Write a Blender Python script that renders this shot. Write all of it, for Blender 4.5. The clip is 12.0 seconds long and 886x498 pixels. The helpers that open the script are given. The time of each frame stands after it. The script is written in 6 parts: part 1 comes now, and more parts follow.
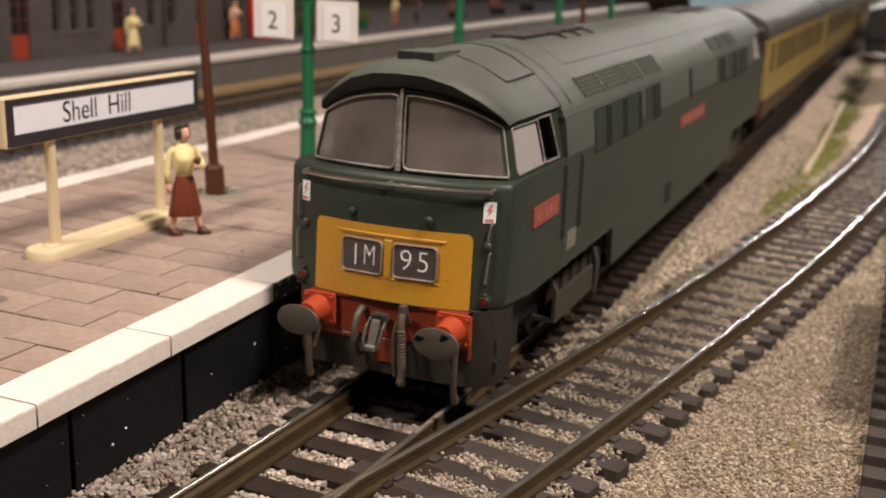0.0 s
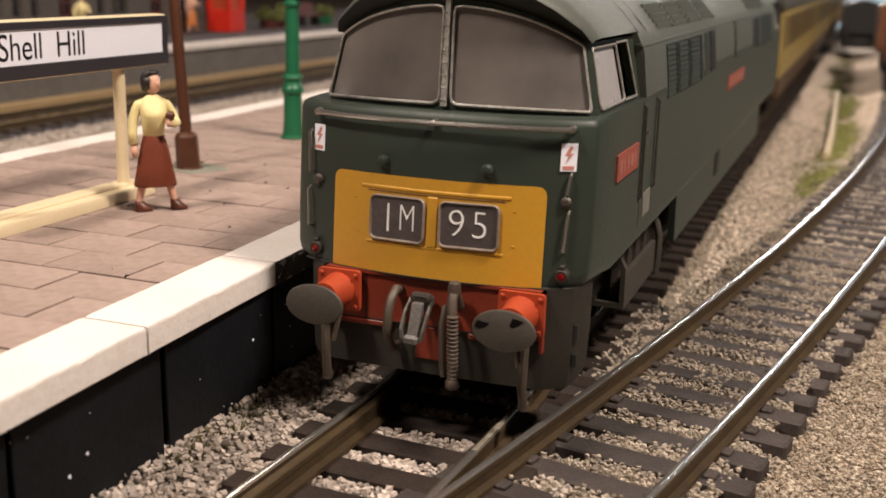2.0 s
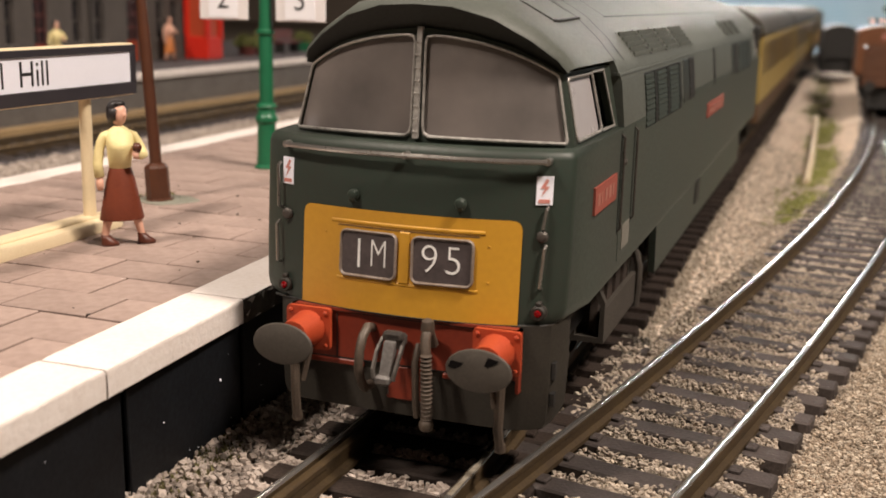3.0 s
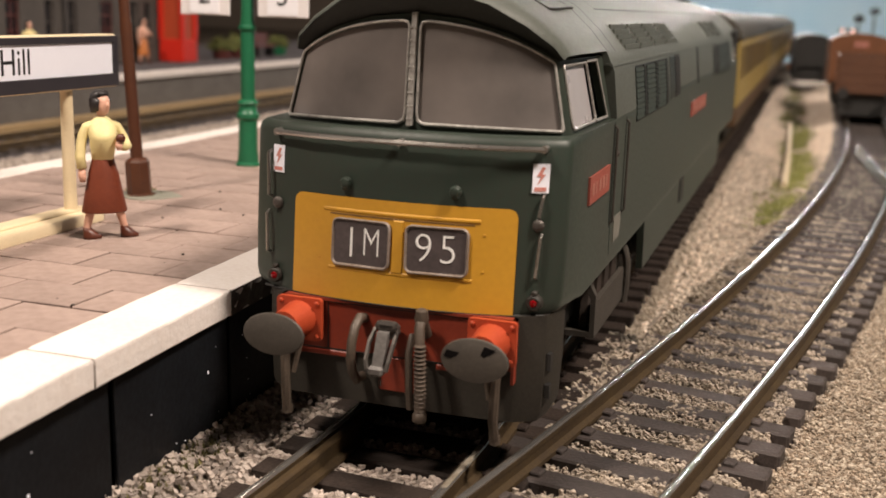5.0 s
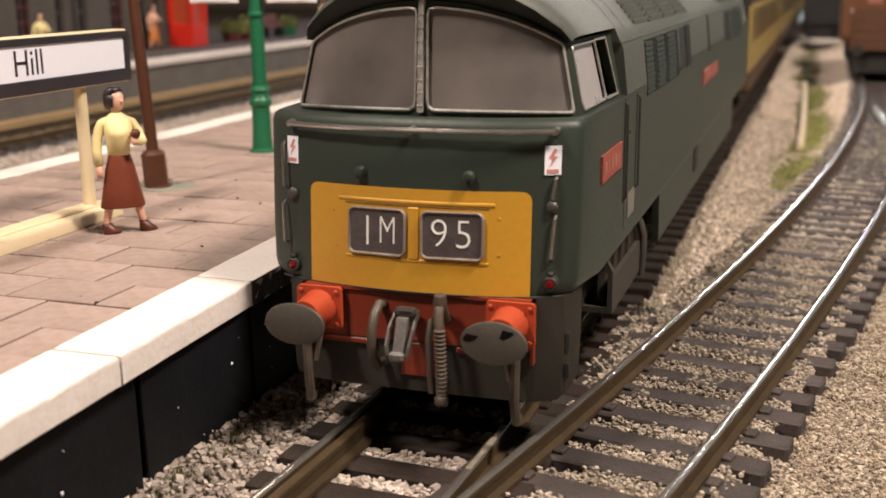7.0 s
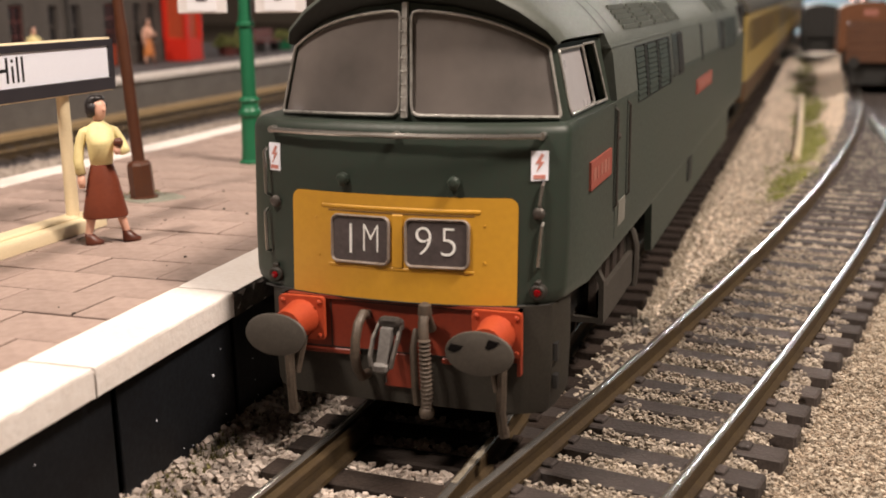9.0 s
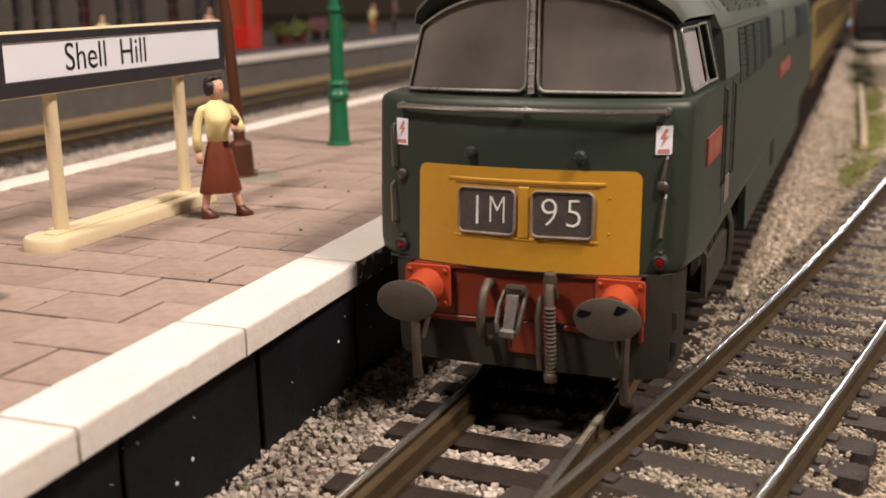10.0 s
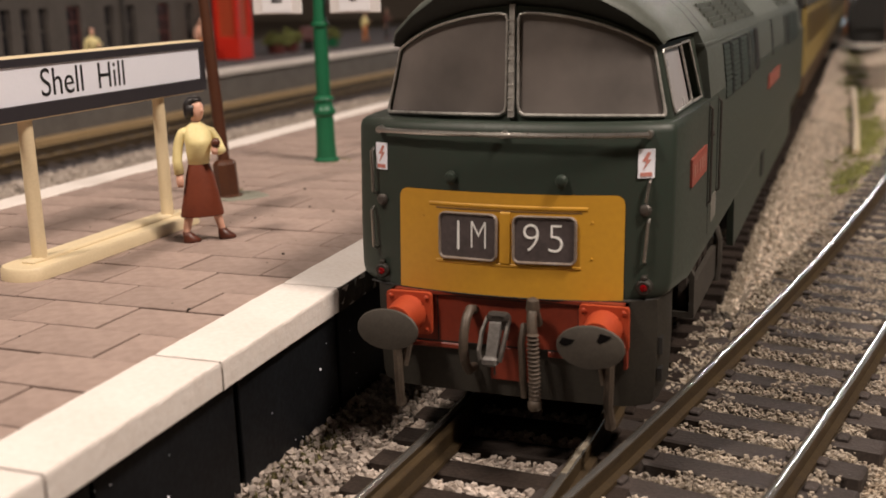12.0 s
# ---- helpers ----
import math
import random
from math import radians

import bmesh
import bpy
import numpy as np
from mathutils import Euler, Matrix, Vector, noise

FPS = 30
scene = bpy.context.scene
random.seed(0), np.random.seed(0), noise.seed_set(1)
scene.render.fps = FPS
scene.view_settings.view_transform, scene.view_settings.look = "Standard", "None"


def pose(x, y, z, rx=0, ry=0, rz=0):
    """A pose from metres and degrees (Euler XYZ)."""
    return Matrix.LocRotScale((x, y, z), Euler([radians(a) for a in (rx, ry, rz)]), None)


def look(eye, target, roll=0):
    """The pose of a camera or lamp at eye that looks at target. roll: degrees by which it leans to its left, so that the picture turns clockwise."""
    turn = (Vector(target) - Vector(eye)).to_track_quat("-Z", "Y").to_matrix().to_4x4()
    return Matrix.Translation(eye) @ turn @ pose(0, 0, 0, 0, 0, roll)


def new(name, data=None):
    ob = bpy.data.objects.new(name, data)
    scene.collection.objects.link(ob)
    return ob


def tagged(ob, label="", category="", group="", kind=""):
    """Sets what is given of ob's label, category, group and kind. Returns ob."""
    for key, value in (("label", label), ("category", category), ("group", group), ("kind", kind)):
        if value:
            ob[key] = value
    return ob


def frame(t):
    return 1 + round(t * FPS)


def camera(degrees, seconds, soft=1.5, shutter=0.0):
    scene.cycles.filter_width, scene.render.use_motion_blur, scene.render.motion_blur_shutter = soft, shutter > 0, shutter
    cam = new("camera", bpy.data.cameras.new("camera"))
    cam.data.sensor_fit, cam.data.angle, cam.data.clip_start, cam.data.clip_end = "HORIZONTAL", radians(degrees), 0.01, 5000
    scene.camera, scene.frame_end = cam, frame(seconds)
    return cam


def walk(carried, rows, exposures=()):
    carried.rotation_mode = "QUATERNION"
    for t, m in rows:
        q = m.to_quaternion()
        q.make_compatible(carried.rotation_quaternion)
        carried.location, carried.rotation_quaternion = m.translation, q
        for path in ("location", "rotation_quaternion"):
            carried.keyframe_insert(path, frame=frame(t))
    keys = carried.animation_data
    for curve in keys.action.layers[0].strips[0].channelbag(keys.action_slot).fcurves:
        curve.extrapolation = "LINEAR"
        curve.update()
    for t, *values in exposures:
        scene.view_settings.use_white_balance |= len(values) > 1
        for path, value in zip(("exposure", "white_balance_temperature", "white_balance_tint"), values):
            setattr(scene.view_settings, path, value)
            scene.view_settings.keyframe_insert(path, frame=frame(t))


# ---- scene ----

# A 1:76 model railway. Sizes below are in scale metres; S turns them into true metres.
S = 1 / 76.2
cam = camera(44.0, 12.0, soft=1.7)
PATH = [
    (0, (5.064, -10.488, 4.960), (4.310, -8.710, 4.439), 1.83),
    (0.5, (4.925, -9.890, 4.920), (4.173, -8.113, 4.394), 1.91),
    (1, (3.842, -9.462, 4.897), (3.103, -7.686, 4.350), 0.20),
    (1.5, (3.244, -8.598, 3.757), (2.541, -6.790, 3.270), 1.58),
    (2, (3.212, -8.402, 3.744), (2.534, -6.586, 3.253), 1.50),
    (2.5, (3.195, -8.151, 3.842), (2.532, -6.316, 3.403), 1.30),
    (3, (3.177, -8.086, 3.767), (2.524, -6.249, 3.320), 1.36),
    (3.2, (3.177, -8.086, 3.767), (2.510, -6.251, 3.334), 1.27),
    (4.8, (2.845, -8.082, 3.703), (2.234, -6.226, 3.274), 1.70),
    (5, (2.980, -8.060, 3.581), (2.375, -6.203, 3.151), 1.83),
    (5.5, (3.227, -7.943, 3.687), (2.631, -6.083, 3.257), 1.14),
    (6, (3.098, -7.988, 3.839), (2.485, -6.135, 3.402), 0.11),
    (6.5, (3.017, -8.094, 3.713), (2.386, -6.252, 3.256), -0.59),
    (6.7, (3.017, -8.094, 3.713), (2.384, -6.259, 3.230), -0.62),
    (8.3, (3.009, -8.230, 3.570), (2.374, -6.388, 3.119), -0.87),
    (8.5, (2.989, -8.181, 3.678), (2.353, -6.340, 3.226), -0.99),
    (9, (3.061, -7.894, 3.595), (2.428, -6.052, 3.142), -0.79),
    (9.5, (2.824, -8.136, 3.612), (2.169, -6.304, 3.149), -0.63),
    (10, (2.523, -8.505, 3.522), (1.827, -6.689, 3.055), -0.76),
    (10.5, (2.463, -8.580, 3.500), (1.756, -6.769, 3.032), -0.91),
    (11, (2.377, -8.533, 3.381), (1.674, -6.718, 2.920), -0.83),
    (11.5, (2.297, -8.495, 3.497), (1.596, -6.679, 3.036), -1.01),
    (12, (2.591, -8.284, 3.669), (1.898, -6.465, 3.208), -1.49),
]
cam.data.dof.use_dof, cam.data.dof.focus_distance, cam.data.dof.aperture_fstop = True, 10.0 * S, 46
walk(cam, [(t, look(Vector(e) * S, Vector(a) * S, roll)) for t, e, a, roll in PATH], [(0, -0.44), (1.0, -0.40), (1.5, -0.40), (2.0, -0.30), (3.0, -0.22), (5.0, -0.18), (6.5, -0.11), (9.0, -0.12), (9.5, -0.14), (10.0, -0.32), (12.0, -0.62)])

# ---- light ----
world = bpy.data.worlds.new("room_light")
scene.world = world
world.use_nodes = True
world.node_tree.nodes["Background"].inputs["Color"].default_value = (1.0, 0.82, 0.66, 1)
world.node_tree.nodes["Background"].inputs["Strength"].default_value = 0.02


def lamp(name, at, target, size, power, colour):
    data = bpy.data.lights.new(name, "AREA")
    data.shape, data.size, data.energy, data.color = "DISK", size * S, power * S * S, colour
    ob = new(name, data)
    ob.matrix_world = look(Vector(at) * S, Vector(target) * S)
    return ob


lamp("overhead_lamp", (-15, -21, 41), (-2, 0, 0), 6, 25000, (1.0, 0.85, 0.73))
lamp("overhead_lamp", (30, -4, 46), (1, 6, 0), 10, 49000, (1.0, 0.85, 0.73))
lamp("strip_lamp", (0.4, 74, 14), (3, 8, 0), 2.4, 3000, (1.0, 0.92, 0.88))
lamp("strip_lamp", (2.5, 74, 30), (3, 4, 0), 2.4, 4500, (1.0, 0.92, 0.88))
# added fill, no source known here; brightens the far platform and station
lamp("overhead_lamp", (-24, 46, 40), (-16, 26, 0), 10, 4500, (1.0, 0.86, 0.74))
lamp("backscene_lamp", (-1.5, 78, 15.5), (-1.5, 78.5, 0), 3, 6500, (1.0, 0.92, 0.84))


# ---- materials ----
def material(name, colour, rough=0.6, metal=0.0, colour2=None, scale=6.0, fine=60.0, mix=0.5, bump=0.0, spec=0.5,
             transmission=0.0, emit=0.0, island=0.0, stretch=(1, 1, 1), coat=0.0):
    """Two scales of noise between two colours, a bump and a rough finish."""
    m = bpy.data.materials.new(name)
    m.use_nodes = True
    t = m.node_tree
    b = t.nodes["Principled BSDF"]
    link = t.links.new
    tc = t.nodes.new("ShaderNodeTexCoord")
    mp = t.nodes.new("ShaderNodeMapping")
    mp.inputs["Scale"].default_value = Vector(stretch) / S
    link(tc.outputs["Object"], mp.inputs["Vector"])
    n1, n2 = t.nodes.new("ShaderNodeTexNoise"), t.nodes.new("ShaderNodeTexNoise")
    for n, s in ((n1, scale), (n2, fine)):
        n.inputs["Scale"].default_value, n.inputs["Detail"].default_value = s, 5
        link(mp.outputs["Vector"], n.inputs["Vector"])
    add = t.nodes.new("ShaderNodeMath")
    add.operation = "ADD"
    link(n1.outputs["Fac"], add.inputs[0])
    link(n2.outputs["Fac"], add.inputs[1])
    ramp = t.nodes.new("ShaderNodeMapRange")
    ramp.inputs["From Min"].default_value, ramp.inputs["From Max"].default_value = 0.7, 1.3
    ramp.inputs["To Max"].default_value = mix
    link(add.outputs[0], ramp.inputs["Value"])
    mx = t.nodes.new("ShaderNodeMix")
    mx.data_type = "RGBA"
    mx.inputs["A"].default_value = (*colour, 1)
    mx.inputs["B"].default_value = (*(colour2 or [c * 0.6 for c in colour]), 1)
    link(ramp.outputs["Result"], mx.inputs["Factor"])
    out = mx.outputs["Result"]
    if island:
        info = t.nodes.new("ShaderNodeObjectInfo")
        geo = t.nodes.new("ShaderNodeNewGeometry")
        rnd = t.nodes.new("ShaderNodeMath")
        rnd.operation = "ADD"
        link(info.outputs["Random"], rnd.inputs[0])
        link(geo.outputs["Random Per Island"], rnd.inputs[1])
        fr = t.nodes.new("ShaderNodeMath")
        fr.operation = "FRACT"
        link(rnd.outputs[0], fr.inputs[0])
        mr = t.nodes.new("ShaderNodeMapRange")
        mr.inputs["To Min"].default_value, mr.inputs["To Max"].default_value = 1 - island, 1 + island
        link(fr.outputs[0], mr.inputs["Value"])
        hsv = t.nodes.new("ShaderNodeHueSaturation")
        link(mr.outputs["Result"], hsv.inputs["Value"])
        link(out, hsv.inputs["Color"])
        out = hsv.outputs["Color"]
    link(out, b.inputs["Base Color"])
    b.inputs["Metallic"].default_value = metal
    b.inputs["Specular IOR Level"].default_value = spec
    b.inputs["Transmission Weight"].default_value = transmission
    b.inputs["Coat Weight"].default_value = coat
    rr = t.nodes.new("ShaderNodeMapRange")
    rr.inputs["To Min"].default_value, rr.inputs["To Max"].default_value = max(0.02, rough - 0.1), min(1, rough + 0.1)
    link(n2.outputs["Fac"], rr.inputs["Value"])
    link(rr.outputs["Result"], b.inputs["Roughness"])
    if emit:
        link(out, b.inputs["Emission Color"])
        b.inputs["Emission Strength"].default_value = emit
    if bump:
        bp = t.nodes.new("ShaderNodeBump")
        bp.inputs["Strength"].default_value, bp.inputs["Distance"].default_value = min(1.0, bump), 0.02 * S
        link(add.outputs[0], bp.inputs["Height"])
        link(bp.outputs["Normal"], b.inputs["Normal"])
    return m


GREEN = material("loco_green", (0.021, 0.035, 0.026), 0.48, 0, (0.028, 0.032, 0.025), 0.7, 22, 0.9, 0.03, 0.38)
ROOF = material("loco_roof_grey", (0.085, 0.094, 0.082), 0.55, 0, (0.064, 0.070, 0.060), 1.2, 30, 0.9, 0.02, 0.35)
for dusty in (GREEN, ROOF):
    finish = dusty.node_tree.nodes["Principled BSDF"].inputs
    finish["Sheen Weight"].default_value, finish["Sheen Roughness"].default_value = 0.065, 0.45
    finish["Sheen Tint"].default_value = (0.95, 1.0, 0.88, 1)
HATCH = material("hatch_brown", (0.036, 0.030, 0.025), 0.6, 0, (0.024, 0.020, 0.017), 2, 30, 0.8, 0.05)
# near-black green that paints in the shade under the visor lip
VISORSHADE = material("visor_shade_green", (0.012, 0.014, 0.010), 0.6, 0, (0.009, 0.010, 0.008), 2, 30, 0.7)
FRAME_GREY = material("underframe_grey", (0.029, 0.025, 0.018), 0.6, 0, (0.018, 0.015, 0.012), 2, 40, 0.9, 0.1)
BLACK = material("sooty_black", (0.012, 0.012, 0.012), 0.6, 0, (0.02, 0.018, 0.016), 3, 40, 0.8, 0.05)
YELLOW = material("warning_yellow", (0.54, 0.28, 0.024), 0.42, 0, (0.45, 0.225, 0.02), 1.2, 20, 0.6, 0.02)
RED = material("buffer_red", (0.42, 0.060, 0.02), 0.5, 0, (0.34, 0.045, 0.015), 2, 30, 0.8, 0.05)
# the buffers' red, darkened to carry the shade under the body overhang
SHADEDRED = material("beam_red_shaded", (0.22, 0.031, 0.012), 0.5, 0, (0.17, 0.023, 0.011), 1.5, 25, 0.8, 0.05)
STEEL = material("bright_steel", (0.42, 0.40, 0.38), 0.3, 0.9, (0.25, 0.23, 0.2), 3, 50, 0.7, 0.05)
DULL = material("dull_steel", (0.10, 0.09, 0.08), 0.5, 0.5, (0.06, 0.05, 0.045), 3, 40, 0.9, 0.08)
SILVER = material("silver_paint", (0.50, 0.48, 0.45), 0.34, 0.3, (0.22, 0.21, 0.195), 7, 30, 1.0, 0.15)
PEWTER = material("pewter", (0.17, 0.16, 0.15), 0.55, 0.2, (0.09, 0.08, 0.075), 5, 40, 0.9, 0.1)
BUFFHEAD = material("buffer_head_steel", (0.085, 0.074, 0.062), 0.5, 0.1, (0.055, 0.047, 0.04), 3, 40, 0.8, 0.08)
PLASTIC = material("clear_plastic_rim", (0.25, 0.215, 0.195), 0.42, 0, (0.15, 0.11, 0.08), 5, 30, 1.0, 0.15)
# broad two-tone mottle paints in reflections of the room on the pane
GLASS = material("dusty_reflecting_glass", (0.20, 0.175, 0.163), 0.14, 0, (0.10, 0.091, 0.087), 0.75, 1.7, 1.0, 0, 0.55, 0.08)
CREAM = material("cream_plastic", (0.72, 0.60, 0.40), 0.5, 0, (0.62, 0.5, 0.32), 3, 40, 0.7, 0.03)
WHITE = material("white_card", (0.85, 0.86, 0.95), 0.6, 0, (0.80, 0.81, 0.90), 3, 40, 0.6, 0.02)
# side panes made paler, a bright reflection put into their colour
SIDEGLARE = material("side_glare_glazing", (0.40, 0.375, 0.38), 0.3, 0, (0.36, 0.335, 0.34), 0.8, 4, 0.5)
COPING = material("white_coping", (0.81, 0.755, 0.72), 0.7, 0, (0.70, 0.625, 0.575), 1.6, 20, 0.8, 0.4, island=0.04)
PAVING = material("paving_stone", (0.37, 0.276, 0.238), 0.7, 0, (0.25, 0.183, 0.156), 0.9, 9, 0.9, 0.3, island=0.08)
GROUT = material("dark_joint", (0.09, 0.07, 0.06), 0.9, 0, None, 3, 30, 0.8, 0.1)
WALLBLACK = material("black_wall", (0.008, 0.0095, 0.012), 0.5, 0, (0.004, 0.004, 0.005), 2, 25, 0.9, 0.1, 0.25)
RAILTOP = material("rail_top", (0.76, 0.74, 0.72), 0.22, 0.9, (0.36, 0.31, 0.24), 2.5, 30, 0.6, 0.03, stretch=(4, 0.4, 4))
RAILWEB = material("rail_rust", (0.088, 0.058, 0.025), 0.55, 0.3, (0.045, 0.030, 0.019), 3, 40, 0.9, 0.1)
SLEEPER = material("sleeper", (0.060, 0.046, 0.041), 0.7, 0, (0.026, 0.020, 0.018), 3, 30, 1.0, 0.4, island=0.25)
BALLAST = material("ballast_bed", (0.25, 0.208, 0.162), 0.95, 0, (0.14, 0.112, 0.085), 4, 26, 0.9, 1.0)
DARKSLEEPER = material("creosoted_sleeper", (0.034, 0.0235, 0.0185), 0.8, 0, (0.014, 0.010, 0.008), 3, 30, 1.0, 0.4, 0.25, island=0.25)
STONE = material("ballast_stone", (0.47, 0.405, 0.325), 0.9, 0, (0.34, 0.28, 0.21), 3, 40, 0.8, 0.2, island=0.35)


# ---- building helpers ----
def thing(name, x, y, z, label, category, group="", rz=0, kind=""):
    e = new(name)
    e.empty_display_size = 0.1 * S
    e.matrix_basis = pose(x * S, y * S, z * S, 0, 0, rz)
    return tagged(e, label, category, group, kind)


def part(name, bm, mat, parent=None, label="", smooth=False):
    """One mesh object from a bmesh in scale metres, under a thing or a part."""
    bmesh.ops.recalc_face_normals(bm, faces=bm.faces)
    for v in bm.verts:
        v.co *= S
    me = bpy.data.meshes.new(name)
    bm.to_mesh(me)
    bm.free()
    me.materials.append(mat)
    if smooth:
        me.shade_smooth()
        me.set_sharp_from_angle(angle=radians(38))
    ob = new(name, me)
    ob.parent = parent
    return tagged(ob, label)


def solid(name, bm, mat, label, category, kind="structure", at=(0, 0, 0)):
    ob = part(name, bm, mat)
    ob.location = Vector(at) * S
    return tagged(ob, label, category, "", kind)


def box(bm, x0, x1, y0, y1, z0, z1, bevel=0.0, seg=1):
    vs = [bm.verts.new(p) for p in ((x0, y0, z0), (x1, y0, z0), (x1, y1, z0), (x0, y1, z0), (x0, y0, z1), (x1, y0, z1), (x1, y1, z1), (x0, y1, z1))]
    fs = [bm.faces.new([vs[i] for i in q]) for q in ((3, 2, 1, 0), (4, 5, 6, 7), (0, 1, 5, 4), (1, 2, 6, 5), (2, 3, 7, 6), (3, 0, 4, 7))]
    if bevel:
        es = list({e for f in fs for e in f.edges})
        bmesh.ops.bevel(bm, geom=es, offset=bevel, segments=seg, affect="EDGES", profile=0.6)
    return bm


def loft(bm, rings, cap=True, closed=True):
    """Skins rings of equal length, in order; closed: each ring is a loop."""
    rows = [[bm.verts.new(p) for p in r] for r in rings]
    n = len(rows[0])
    for a, b in zip(rows, rows[1:]):
        for i in range(n if closed else n - 1):
            j = (i + 1) % n
            bm.faces.new((a[i], a[j], b[j], b[i]))
    if cap and closed:
        bm.faces.new(rows[0][::-1])
        bm.faces.new(rows[-1])
    return bm


def prism(bm, outline, axis, a, b):
    """A polygon in the two other axes, drawn out along axis from a to b."""
    put = {"x": lambda p, c: (c, p[0], p[1]), "y": lambda p, c: (p[0], c, p[1]), "z": lambda p, c: (p[0], p[1], c)}[axis]
    return loft(bm, [[put(p, a) for p in outline], [put(p, b) for p in outline]])


def ring(c, d, r, n):
    d = Vector(d).normalized()
    u = d.orthogonal().normalized()
    v = d.cross(u)
    return [Vector(c) + r * (math.cos(2 * math.pi * i / n) * u + math.sin(2 * math.pi * i / n) * v) for i in range(n)]


def rod(bm, p, q, r, r2=None, n=12):
    d = Vector(q) - Vector(p)
    return loft(bm, [ring(p, d, r, n), ring(q, d, r if r2 is None else r2, n)])


def tube(bm, pts, r, n=8):
    pts = [Vector(p) for p in pts]
    rows, u = [], None
    for i, p in enumerate(pts):
        d = (pts[min(i + 1, len(pts) - 1)] - pts[max(i - 1, 0)]).normalized()
        u = d.orthogonal().normalized() if u is None else (u - d * u.dot(d)).normalized()
        v = d.cross(u)
        rows.append([p + r * (math.cos(2 * math.pi * k / n) * u + math.sin(2 * math.pi * k / n) * v) for k in range(n)])
    return loft(bm, rows)


def lathe(bm, profile, at=(0, 0, 0), n=16, axis="z"):
    """profile: (radius, height) from bottom to top."""
    put = {"z": lambda r, h, c, s: (r * c, r * s, h), "y": lambda r, h, c, s: (r * c, h, r * s), "x": lambda r, h, c, s: (h, r * c, r * s)}[axis]
    rows = [[Vector(at) + Vector(put(max(r, 1e-4), h, math.cos(2 * math.pi * k / n), math.sin(2 * math.pi * k / n))) for k in range(n)] for r, h in profile]
    return loft(bm, rows)


def rounded(w, h, r, n=5, cx=0.0, cz=0.0):
    """The outline of a rounded rectangle."""
    out = []
    for sx, sz, a0 in ((1, 1, 0), (-1, 1, 90), (-1, -1, 180), (1, -1, 270)):
        for k in range(n + 1):
            a = radians(a0 + 90 * k / n)
            out.append((cx + sx * (w / 2 - r) + r * math.cos(a), cz + sz * (h / 2 - r) + r * math.sin(a)))
    return out


def words(name, text, size, mat, parent, m, depth=0.004, thin=0.0, stretch=1.0):
    """Flat raised lettering in the built-in font, as a mesh."""
    cu = bpy.data.curves.new(name, "FONT")
    cu.body, cu.size, cu.extrude, cu.align_x, cu.align_y = text, size * S, depth * S, "CENTER", "CENTER"
    cu.offset = -thin * S
    ob = bpy.data.objects.new(name, cu)
    scene.collection.objects.link(ob)
    bpy.context.view_layer.update()
    me = bpy.data.meshes.new_from_object(ob.evaluated_get(bpy.context.evaluated_depsgraph_get()))
    bpy.data.objects.remove(ob)
    me.materials.clear()
    me.materials.append(mat)
    out = new(name, me)
    out.parent = parent
    out.matrix_basis = m @ Matrix.Diagonal((1, stretch, 1, 1))
    return out


def M():
    return bmesh.new()


# ---- large structure ----
PLAT = 1.09


def ground_height(x, y):
    """The ballast shoulders and the dip between the two lines."""
    z = -0.30
    if y > 3 and 1.2 < x < track_centre(y) - 1.1:
        w = max(0.2, (track_centre(y) - 1.1 - 1.2) / 2)
        k = max(0.0, 1 - abs(x - (1.2 + w)) / w)
        z -= 0.28 * math.sin(k * math.pi / 2) * min(1, (y - 3) / 8)
    if y > -3 and x > track_centre(y) + 0.95:
        z -= 0.115
    if y > 0 and 0.6 < x < 1.4:
        z -= 0.07
    if x < -1.15 and x > -2.0:
        z += 0.18 * min(1, (-1.15 - x) / 0.6)
    return z


def track_centre(y):
    """Centre of the second line, which leaves the first and bends away."""
    return 1.60 + 0.2 * y - 0.0029 * y * y if y < 33 else 1.60 + 0.2 * 33 - 0.0029 * 33 * 33 + 0.01 * (y - 33)


def main_centre(y):
    return 0.0 if y > 0 else 0.05 * y


bm = M()
xs = [-300, -60, -30, -22, -18, -15, -12, -9, -6, -3] + [-2.4 + 0.3 * i for i in range(32)] + [8, 9, 11, 14, 20, 40, 300]
ys = [-300, -60, -20, -12, -8] + [-6 + 0.4 * i for i in range(100)] + [36 + 2 * i for i in range(32)] + [104, 130, 300]
grid = [[bm.verts.new((x, y, ground_height(x, y) + (0.03 * noise.noise((x * 1.3, y * 1.3, 0)) if abs(x) < 10 else 0))) for x in xs] for y in ys]
for a, b in zip(grid, grid[1:]):
    for i in range(len(xs) - 1):
        bm.faces.new((a[i], a[i + 1], b[i + 1], b[i]))
solid("ground", bm, BALLAST, "buff fine ballast and earth baseboard surface", "ground")

# platform body: black front wall, filled behind
bm = M()
box(bm, -7.85, -1.86, -14, 70, -0.5, PLAT - 0.225)
solid("platform_core", bm, WALLBLACK, "black painted platform front wall", "platform")

# ---- locomotive ----
LEN = 19.6


def mirrored(bm):
    """The same shape at the other end of the locomotive."""
    for v in bm.verts:
        v.co.y = LEN - v.co.y
    return bm


def sym(half):
    """A loop of points from a right half that runs from the centre outwards."""
    return [(-p[0], *p[1:]) for p in half[::-1] if p[0] > 1e-6] + list(half)


loco = thing("diesel_locomotive", 0, 0, 0, "dark green model diesel locomotive with yellow warning panel and red bufferbeam", "locomotive")
